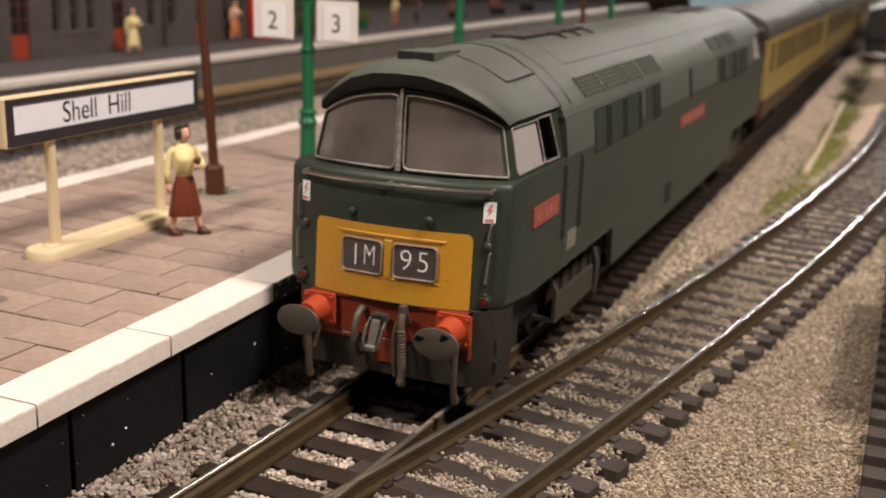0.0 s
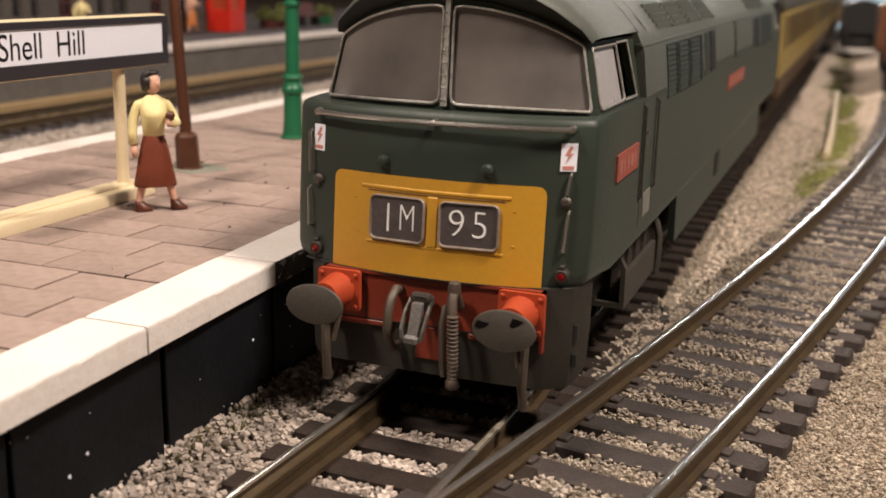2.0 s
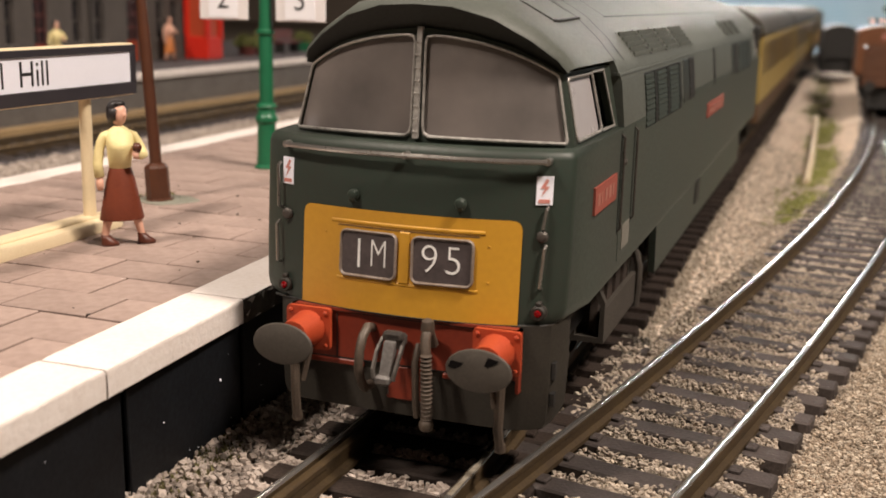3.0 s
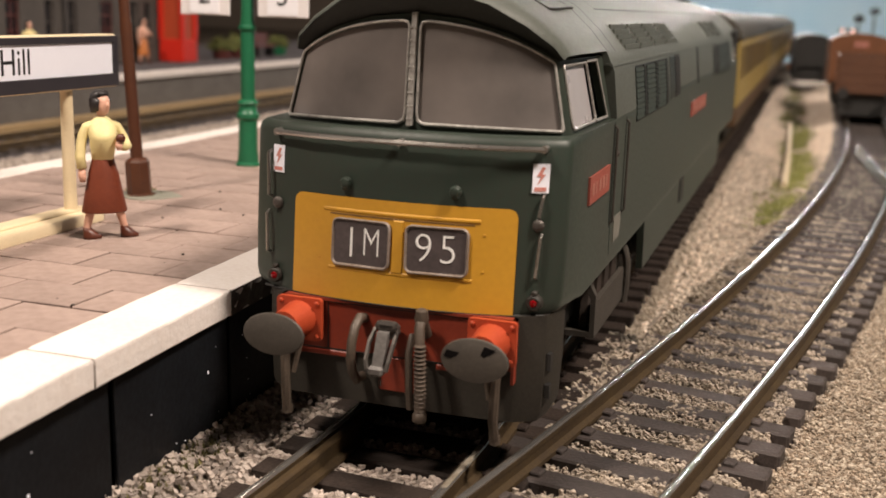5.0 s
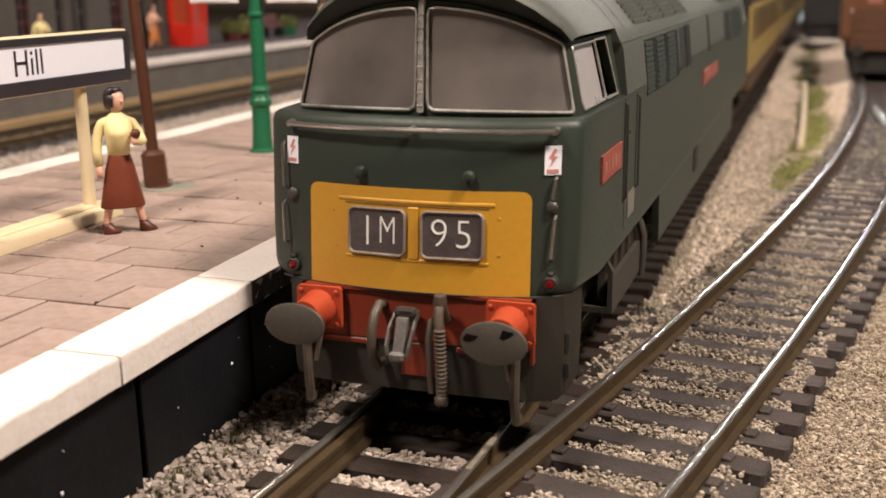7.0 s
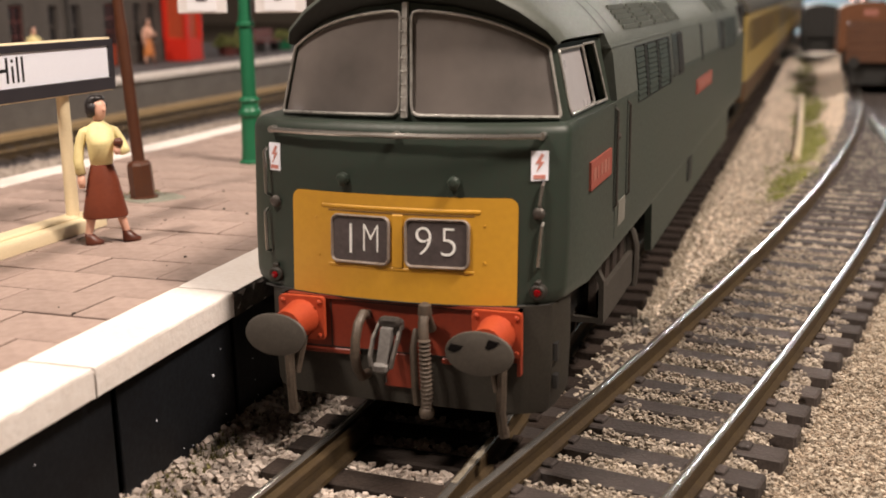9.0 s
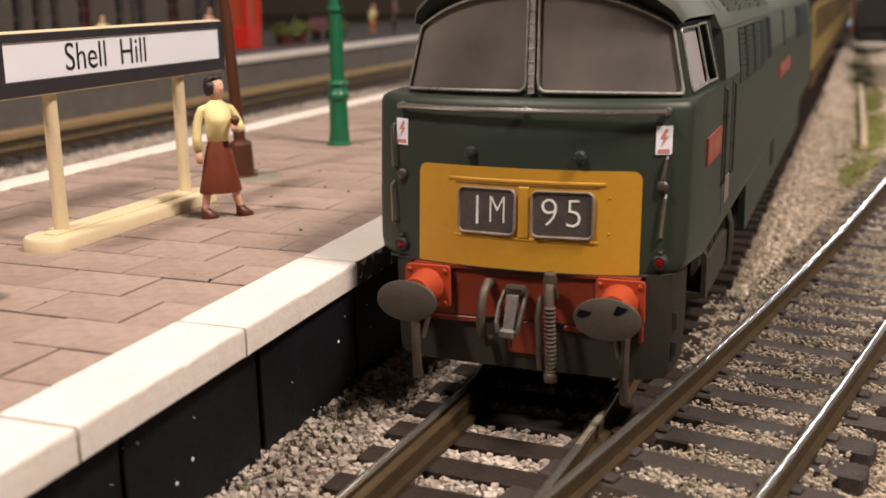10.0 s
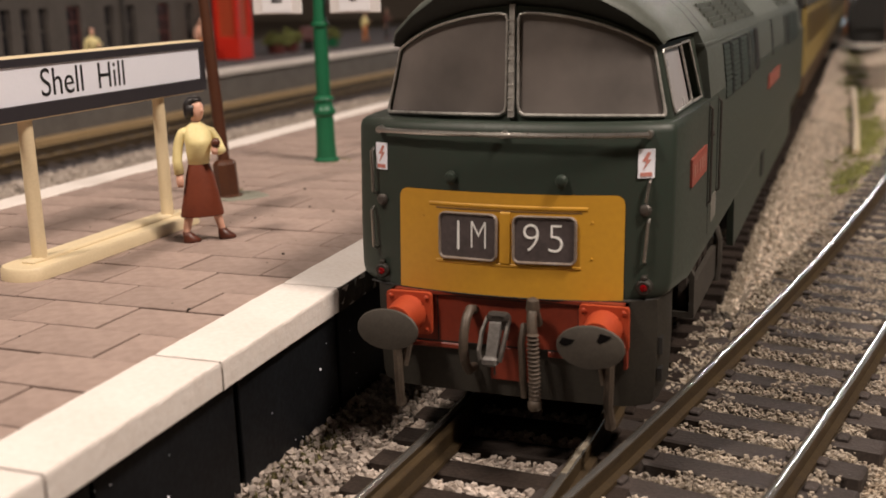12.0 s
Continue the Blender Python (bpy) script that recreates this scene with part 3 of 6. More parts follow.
for x0, x1, text in ((-0.565, -0.06, ("1", "M")), (0.075, 0.585, ("9", "5"))):
    xm, w = (x0 + x1) / 2, x1 - x0
    y = nose_y(xm, 1.7) - 0.028
    tilt = math.degrees(math.atan2(nose_y(x1, 1.7) - nose_y(x0, 1.7), w))
    bm = M()
    loft(bm, [[(a, d, b) for a, b in rounded(w - k, 0.38 - k, max(0.02, 0.055 - k / 2))] for k, d in ((-0.012, 0.03), (-0.012, 0.004), (0.004, -0.006), (0.016, -0.004), (0.036, 0.014), (0.036, 0.03))], cap=False)
    holder = part("headcode_box", bm, PLASTIC, loco, "pale bevelled headcode frame", smooth=True)
    holder.matrix_basis = pose(xm * S, y * S, 1.713 * S, -3.5, 0, tilt)
    part("blind", prism(M(), rounded(w - 0.034, 0.346, 0.04), "y", 0.012, 0.02), BLIND, holder, "dark headcode blind")
    for k, ch in enumerate(text):
        if ch == "1":
            bm = M()
            box(bm, -0.092, -0.072, 0.008, 0.013, -0.112, 0.125)
            part("figure", bm, NUMBER, holder)
            continue
        words("figure", ch, 0.335, NUMBER, holder, pose((-0.105 if k == 0 else 0.095) * S, 0.0095 * S, 0.005 * S, 90, 0, 0) @ Matrix.Diagonal((0.65 if ch == "M" else 0.97, 1, 1, 1)), 0.003, 0.0065, 1.0)

# waist handrail
bm = M()
pts = [(x, nose_y(x, 2.53) - 0.07, 2.545) for x in (-1.13, -0.8, -0.4, 0, 0.4, 0.8, 1.11)]
tube(bm, pts, 0.022)
for x in (-1.13, 0.0, 1.11):
    rod(bm, (x, nose_y(x, 2.53) - 0.075, 2.545), (x, nose_y(x, 2.53) + 0.03, 2.545), 0.03)
part("waist_handrail", bm, STEEL, loco, "long silver handrail", smooth=True)

for s in (-1, 1):
    x = s * 1.10 if s > 0 else -1.13
    bm = M()
    y = lambda z: nose_y(x, z)
    for z0, z1 in ((2.19 if s > 0 else 2.38, 2.0), (1.88, 1.53)):
        xg = x if s > 0 else -1.20
        tube(bm, [(xg + s * 0.02, y(z0) + 0.02, z0), (xg + s * 0.02, y(z0) - 0.03, z0 - 0.02), (xg, y(z1) - 0.04, z1 + 0.02), (xg, y(z1) + 0.02, z1)], 0.014, 6)
    part("grab_rail", bm, STEEL, loco, "thin silver grab rail", smooth=True)
    bm = M()
    lathe(bm, [(0.045, 0.0), (0.05, -0.03), (0.035, -0.045), (0.02, -0.05)], (x - s * 0.005, y(1.96), 1.955), 10, "y")
    part("marker_lamp", bm, DULL, loco)
    bm = M()
    lathe(bm, [(0.068, 0.02), (0.066, -0.04), (0.05, -0.055), (0.032, -0.052)], (x, y(1.345), 1.345), 16, "y")
    box(bm, x - 0.022, x + 0.022, y(1.345) - 0.05, y(1.345) + 0.02, 1.40, 1.44, 0.008)
    tail = part("tail_lamp", bm, FRAME_GREY, loco, "round tail lamp", smooth=True)
    bm = M()
    lathe(bm, [(0.031, -0.05), (0.025, -0.061), (0.001, -0.066)], (x, y(1.345), 1.345), 14, "y")
    part("lens", bm, LAMPRED, tail, "red lens", smooth=True)
    # electrification flash
    x0, x1 = (-1.195, -1.075) if s < 0 else (1.03, 1.15)
    bm = nose_panel([(x0, 2.205), (x1, 2.205), (x1, 2.43), (x0, 2.43)], 0.012, 0.01)
    flash = part("warning_label", bm, WHITE, loco, "small white label with red lightning bolt")
    xm, w = (x0 + x1) / 2, x1 - x0
    bm = nose_panel([(xm + 0.01, 2.41), (xm - 0.03, 2.335), (xm, 2.335), (xm - 0.025, 2.265), (xm + 0.035, 2.35), (xm + 0.008, 2.35), (xm + 0.03, 2.40)], 0.015, 0.004)
    part("bolt_sign", bm, FADED, flash)
    bm = nose_panel([(xm - w * 0.35, 2.22), (xm + w * 0.35, 2.22), (xm + w * 0.35, 2.25), (xm - w * 0.35, 2.25)], 0.015, 0.004)
    part("caption_bar", bm, FADED, flash)
    # lamp bracket
    bm = M()
    xb = s * 0.46
    yb = nose_y(xb, 2.15)
    box(bm, xb - 0.03, xb + 0.03, yb - 0.05, yb + 0.02, 2.135, 2.16, 0.008)
    lathe(bm, [(0.045, 0.03), (0.05, -0.03), (0.035, -0.06), (0.015, -0.065)], (xb, yb, 2.19), 10, "y")
    part("lamp_bracket", bm, GREEN, loco)
    # buffer
    bm = M()
    c = (s * 0.825, 0, 1.045)
    lathe(bm, [(0.155, -0.13), (0.15, -0.20), (0.135, -0.34), (0.13, -0.44)], c, 18, "y")
    buffer = part("buffer", bm, RED, loco, "orange-red buffer shank", smooth=True)
    bm = M()
    prism(bm, rounded(0.40, 0.36, 0.03, 2, c[0], 1.045), "y", -0.155, -0.11)
    for dx in (-0.16, 0.16):
        for dz in (-0.14, 0.14):
            lathe(bm, [(0.02, -0.15), (0.02, -0.17), (0.01, -0.175)], (c[0] + dx, 0, 1.045 + dz), 6, "y")
    part("mounting_plate", bm, RED, buffer)
    bm = M()
    lathe(bm, [(0.07, -0.40), (0.07, -0.585)], c, 12, "y")
    rows = []
    for yy, k in ((-0.585, 0.93), (-0.605, 1.0), (-0.625, 0.97), (-0.64, 0.7), (-0.645, 0.3)):
        rows.append([(c[0] + 0.265 * k * math.cos(a), yy, c[2] - 0.01 + 0.172 * k * math.sin(a)) for a in [2 * math.pi * i / 28 for i in range(28)]])
    loft(bm, rows)
    head = part("buffer_head", bm, BUFFHEAD, buffer, "oval dull grey buffer head", smooth=True)
    if s > 0:
        chips = (((-0.235, 0.02), (-0.21, 0.07), (-0.11, 0.06), (-0.13, 0.03), (-0.18, 0.005)),
                 ((-0.065, 0.02), (-0.04, 0.055), (-0.015, 0.035), (0.01, 0.05), (0.005, 0.015), (-0.03, 0.0)),
                 ((0.05, 0.05), (0.08, 0.125), (0.165, 0.105), (0.13, 0.07), (0.07, 0.035)))
        for chip in chips:
            bm = M()
            rows = [[(c[0] + dx, yy, c[2] - 0.01 + dz) for dx, dz in chip] for yy in (-0.62, -0.644)]
            loft(bm, rows)
            part("worn_patch", bm, PATCH, head, "dark chipped patch")
    # standpipe below the buffer
    bm = M()
    xs_ = s * 0.90
    tube(bm, [(xs_, -0.06, 0.95), (xs_, -0.22, 0.93), (xs_, -0.26, 0.80), (xs_ - s * 0.01, -0.26, 0.45), (xs_, -0.22, 0.27), (xs_, -0.2, 0.25)], 0.04)
    tube(bm, [(xs_ - s * 0.12, -0.06, 0.95), (xs_ - s * 0.11, -0.18, 0.9), (xs_ - s * 0.05, -0.22, 0.6)], 0.03)
    lathe(bm, [(0.045, 0.24), (0.048, 0.27), (0.042, 0.31)], (xs_, -0.21, 0), 10)
    part("standpipe", bm, PIPE, loco, "dirty brown standpipe", smooth=True)

# bufferbeam and valance
bm = M()
VAL = [(0, -0.055), (0.6, -0.045), (0.985, -0.025), (1.02, -0.01), (1.10, 0.03), (1.20, 0.10), (1.235, 0.3), (1.235, 0.62)]


def val_ring(z, k=1.0):
    f = sym([(x * k, y, z) for x, y in VAL])
    return f + [(1.0 * k, 0.66, z), (-1.0 * k, 0.66, z)]


loft(bm, [val_ring(0.36, 0.965), val_ring(0.42, 0.985), val_ring(0.8), val_ring(1.24)])
val = part("valance", bm, FRAME_GREY, loco, "dull grey-green valance below the bufferbeam", smooth=True)
for z0, z1 in ((0.55, 0.66), (0.78, 0.92)):
    bm = M()
    box(bm, 1.2, 1.242, 0.12, 0.2, z0, z1)
    part("slot", bm, BLACK, val)
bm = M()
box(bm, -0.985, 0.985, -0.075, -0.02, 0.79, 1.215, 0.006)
beam = part("bufferbeam", bm, SHADEDRED, loco, "orange-red bufferbeam, darkened in colour for the overhang's shade")
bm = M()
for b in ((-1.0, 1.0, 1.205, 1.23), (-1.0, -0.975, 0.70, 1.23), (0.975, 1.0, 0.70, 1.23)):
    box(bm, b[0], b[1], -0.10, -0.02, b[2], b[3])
part("beam_edge", bm, SHADEDRED, beam)
bm = M()
for b in ((-0.975, 0.975, 0.79, 0.80), (-0.60, -0.59, 0.8, 1.2), (0.60, 0.61, 0.8, 1.2), (-0.975, 0.975, 1.19, 1.204)):
    box(bm, b[0], b[1], -0.079, -0.06, b[2], b[3])
part("beam_joint", bm, BLACK, beam)
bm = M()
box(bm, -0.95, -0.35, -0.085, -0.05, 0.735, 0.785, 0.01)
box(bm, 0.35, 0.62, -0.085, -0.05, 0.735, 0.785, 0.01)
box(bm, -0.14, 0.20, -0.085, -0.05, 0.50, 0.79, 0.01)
part("beam_step", bm, SHADEDRED, beam)

# screw coupling, brake hose and vacuum pipe
bm = M()
box(bm, -0.06, 0.06, -0.30, -0.11, 1.0, 1.10, 0.02)
for k in range(5):
    lathe(bm, [(0.02, -0.31), (0.045, -0.30), (0.045, -0.26), (0.02, -0.25)], (-0.05 + 0.025 * k, 0, 1.11), 8, "y")
coupling = part("coupling_hook", bm, DULL, loco, "grey coupling hook")
bm = M()
loft(bm, [[(x, y, z) for x, y, z in ((-0.06, -0.24, 1.09), (0.035, -0.24, 1.09), (0.035, -0.34, 1.07), (-0.06, -0.34, 1.07))],
          [(x, y, z) for x, y, z in ((-0.068, -0.33, 0.80), (0.018, -0.33, 0.80), (0.018, -0.43, 0.79), (-0.068, -0.43, 0.79))]])
box(bm, -0.095, 0.035, -0.46, -0.33, 0.74, 0.82, 0.02)
part("screw_link", bm, PEWTER, coupling, "light grey screw link")
bm = M()
tube(bm, [(-0.11, -0.22, 1.08), (-0.13, -0.32, 0.98), (-0.13, -0.40, 0.85), (-0.11, -0.42, 0.78)], 0.02, 6)
tube(bm, [(0.07, -0.22, 1.08), (0.075, -0.33, 0.98), (0.06, -0.40, 0.85), (0.05, -0.42, 0.78)], 0.02, 6)
rod(bm, (0.0, -0.40, 0.76), (0.0, -0.40, 0.66), 0.008, n=5)
part("shackle", bm, DULL, coupling)
bm = M()
tube(bm, [(-0.27, -0.06, 1.09), (-0.28, -0.16, 1.12), (-0.285, -0.25, 1.06), (-0.29, -0.30, 0.95), (-0.295, -0.31, 0.82), (-0.295, -0.27, 0.69), (-0.29, -0.19, 0.60), (-0.28, -0.08, 0.60)], 0.04, 10)
part("brake_hose", bm, PIPE, loco, "thick brown brake hose", smooth=True)
bm = M()
tube(bm, [(0.27, -0.08, 1.02), (0.27, -0.18, 1.15), (0.275, -0.24, 1.20), (0.28, -0.30, 1.13), (0.30, -0.33, 0.9), (0.31, -0.34, 0.6), (0.315, -0.34, 0.44)], 0.042, 10)
for k in range(16):
    lathe(bm, [(0.035, -0.012), (0.052, 0), (0.035, 0.012)], (0.30 + 0.001 * k, -0.335, 1.0 - 0.035 * k), 10)
lathe(bm, [(0.05, 0.38), (0.06, 0.40), (0.06, 0.44), (0.045, 0.46)], (0.315, -0.34, 0), 10)
lathe(bm, [(0.05, 1.16), (0.06, 1.19), (0.05, 1.26), (0.02, 1.28)], (0.275, -0.24, 0), 10)
tube(bm, [(0.20, -0.10, 1.0), (0.20, -0.24, 1.04), (0.20, -0.31, 0.92), (0.21, -0.31, 0.6), (0.22, -0.30, 0.46)], 0.03, 8)
part("vacuum_pipe", bm, PIPE, loco, "ribbed brown vacuum pipe", smooth=True)

# body sides: doors, louvres, windows, plates
def side_x(z):
    prev = MAIN[-1]
    for x, zz in MAIN[::-1]:
        if zz >= z:
            return prev[0] + (x - prev[0]) * (z - prev[1]) / max(1e-6, zz - prev[1])
        prev = (x, zz)
    return 0.3


def side_box(bm, s, y0, y1, z0, z1, proud, deep=0.05, bevel=0.0):
    zs = [z0] + sorted(z for _, z in MAIN if z0 < z < z1) + [z1]
    ring_ = lambda y: [(s * (side_x(z) + proud), y, z) for z in zs] + [(s * (side_x(z) - deep), y, z) for z in zs[::-1]]
    loft(bm, [ring_(y0), ring_(y1)])


def side_panel(name, mat, s, y0, y1, z0, z1, proud, label="", parent=loco):
    bm = M()
    side_box(bm, s, y0, y1, z0, z1, proud)
    return part(name, bm, mat, parent, label)


for s in (1, -1):
    for k, (y0, y1) in enumerate(((3.32, 4.02), (4.10, 4.90), (4.98, 5.85), (13.75, 14.62), (14.70, 15.5), (15.58, 16.28))):
        lv = side_panel("louvre", SEAM, s, y0, y1, 2.49, 3.06, 0.002)
        bm = M()
        for i in range(10):
            z = 2.51 + 0.054 * i
            a = side_x(z)
            ring_ = lambda y: [(s * (a - 0.02), y, z), (s * (a + 0.014), y, z), (s * (a + 0.004), y, z + 0.042), (s * (a - 0.02), y, z + 0.042)]
            loft(bm, [ring_(y0 + 0.012), ring_(y1 - 0.15)])
        part("louvre_slat", bm, GREEN, lv)
        bm = M()
        side_box(bm, s, y1 - 0.14, y1 + 0.04, 2.5, 3.05, 0.014)
        part("louvre_edge", bm, SEAM, lv)
    for y0, y1 in ((6.15, 7.15), (12.45, 13.4)):
        w = side_panel("body_window", BODYWIN, s, y0, y1 - 0.48, 2.54, 3.07, 0.006, "dusty grey side window")
        bm = M()
        side_box(bm, s, y1 - 0.48, y1, 2.54, 3.07, 0.014)
        part("window_gap", bm, BLACK, w, "dark gap of the open window")
    for y0, y1 in ((9.55, 9.75),):
        side_panel("vertical_grille", SEAM, s, y0, y1, 2.55, 3.10, 0.008)
    plate = side_panel("nameplate", PLATE, s, 8.85, 11.1, 2.09, 2.30, 0.02, "long red nameplate with illegible lettering")
    bm = M()
    for k in range(15):
        y = 9.0 + 0.132 * k
        if k not in (6,):
            side_box(bm, s, y, y + 0.085, 2.14, 2.25, 0.026)
    part("lettering_bar", bm, PINK, plate)
    plate = side_panel("cab_plate", PLATE, s, 0.87, 1.80, 2.005, 2.24, 0.02, "red cab side plate with illegible number")
    bm = M()
    for k in range(5):
        side_box(bm, s, 0.96 + 0.155 * k, 0.96 + 0.155 * k + (0.10, 0.05, 0.09, 0.11, 0.08)[k], 2.07, 2.175, 0.023)
    part("number_bar", bm, PINK, plate)
    side_panel("access_hole", BLACK, s, 8.05, 8.5, 0.90, 1.24, 0.014)
    # cab door with recess lines and grab rails
    door = side_panel("cab_door", GREEN, s, 2.08, 2.62, 1.35, 2.60, 0.004)
    for y, z0, z1 in ((2.02, 1.62, 2.6), (2.70, 1.62, 2.6)):
        bm = M()
        side_box(bm, s, y - 0.022, y + 0.022, z0, z1, 0.004)
        part("door_slot", bm, SEAM, door, "dark recess of the grab rail")
        bm = M()
        tube(bm, [(s * 1.31, y, z0 + 0.02), (s * 1.35, y, z0 + 0.06), (s * 1.35, y, z1 - 0.06), (s * 1.31, y, z1 - 0.02)], 0.012, 6)
        part("door_rail", bm, DULL, door)
    bm = M()
    lathe(bm, [(0.03, 1.31), (0.035, 1.345), (0.02, 1.36)] if s > 0 else [(0.02, -1.36), (0.035, -1.345), (0.03, -1.31)], (0, 2.14, 2.3), 8, "x")
    part("door_lock", bm, DULL, door)
    side_panel("door_step_pad", PALE, s, 2.24, 2.62, 1.43, 1.67, 0.012, "pale grey step panel")
    # roof-side louvres
    for y0, y1 in ((3.15, 4.15), (4.25, 5.25), (5.35, 6.3), (6.45, 7.55), (12.2, 13.2), (13.3, 14.2), (14.3, 15.2)):
        lv = side_panel("roof_louvre", ROOF, s, y0, y1, 3.22, 3.47, 0.003)
        bm = M()
        for i in range(5):
            z = 3.23 + 0.048 * i
            a = side_x(z)
            ring_ = lambda y: [(s * (a - 0.02), y, z), (s * (a + 0.009), y, z), (s * (a + 0.004), y, z + 0.044), (s * (a - 0.02), y, z + 0.044)]
            loft(bm, [ring_(y0 + 0.03), ring_(y1 - 0.08)])
        part("louvre_slat", bm, ROOF, lv)
        bm = M()
        side_box(bm, s, y1 - 0.06, y1, 3.22, 3.47, 0.014)
        part("louvre_edge", bm, SEAM, lv)
    bm = M()
    side_box(bm, s, 3.36, 17.4, 3.605, 3.62, 0.004)
    part("roof_seam", bm, SEAM, loco)
    bm = M()
    side_box(bm, s, 2.1, 17.5, 3.10, 3.125, 0.010)
    part("cantrail_strip", bm, ROOF, loco)

# roof bands and hatches
for y in (2.14, 2.55, 3.36, 7.9, 8.6, 11.0, 11.7, 15.9, 16.6, 17.46):
    bm = M()
    loft(bm, [sym([(x * 1.004, yy, 3.91 + (z - 3.91) * 0.998 + 0.004) for x, z in (MAIN[:6] if y < 3.1 else MAIN[:4])]) for yy in (y - 0.02, y + 0.02)], cap=False, closed=False)
    bmesh.ops.solidify(bm, geom=bm.faces[:], thickness=0.012)
    part("roof_band", bm, SEAM, loco)
for y0, y1 in ((3.4, 6.2), (13.2, 16.0)):
    bm = M()
    box(bm, -0.23, 0.23, y0, y1, 3.86, 3.945, 0.015)
    hatch = part("roof_hatch", bm, HATCH, loco, "flat raised brownish roof hatch")
    bm = M()
    for y in (y0 + 1.0, y0 + 1.7, y1 - 0.4):
        for s in (1, -1):
            tube(bm, [(s * 0.22, y, 3.93), (s * 0.40, y + 0.04, 3.90), (s * 0.44, y + 0.22, 3.86), (s * 0.28, y + 0.34, 3.90)], 0.012, 5)
    part("lifting_eye", bm, SEAM, hatch)
bm = M()
loft(bm, [[(-0.22, 0.52, 3.78), (0.22, 0.52, 3.78), (0.22, 0.52, 3.915), (-0.22, 0.52, 3.915)], [(-0.22, 1.25, 3.84), (0.22, 1.25, 3.84), (0.22, 1.25, 3.90), (-0.22, 1.25, 3.90)]])
vent = part("roof_vent", bm, ROOF, loco, "low roof ventilator with dark mouth")
bm = M()
box(bm, -0.205, -0.012, 0.508, 0.53, 3.825, 3.905)
box(bm, 0.012, 0.205, 0.508, 0.53, 3.825, 3.905)
part("vent_mouth", bm, BLACK, vent)
for s in (1, -1):
    bm = M()
    z_at = lambda x, y: float(np.interp(x, [0, 0.28, 0.56, 0.86, 1.06], [3.875, 3.85, 3.765, 3.60, 3.41])) + 0.024 * (y - 0.93)
    tube(bm, [(s * x, 1.0 + 0.05 * x, z_at(x, 1.0)) for x in (0.28, 0.45, 0.62, 0.78, 0.86)] + [(s * 0.87, y, z_at(0.87, y)) for y in (1.2, 1.6, 1.95)], 0.013, 5)
    part("roof_panel_seam", bm, SEAM, loco)

RUST_IRON = material("rusty_iron", (0.05, 0.033, 0.024), 0.8, 0, (0.025, 0.019, 0.015), 5, 40, 0.9, 0.15)
STEPGREY = material("step_grey", (0.062, 0.053, 0.043), 0.65, 0, (0.04, 0.034, 0.028), 3, 30, 0.9, 0.1)
# bogies with wheels
def wheel_mesh(parent, s, y):
    bm = M()
    lathe(bm, [(0.02, 0.0), (0.49, 0.0), (0.53, 0.02), (0.54, 0.06), (0.50, 0.07), (0.50, 0.16), (0.42, 0.17), (0.40, 0.12), (0.12, 0.12), (0.10, 0.19), (0.02, 0.19)], (0, 0, 0), 28, "x")
    for v in bm.verts:
        v.co = Vector((s * (0.56 + v.co.x), y + v.co.y, 0.50 + v.co.z))
    part("wheel", bm, DULL, parent, "dull metal wheel", smooth=True)


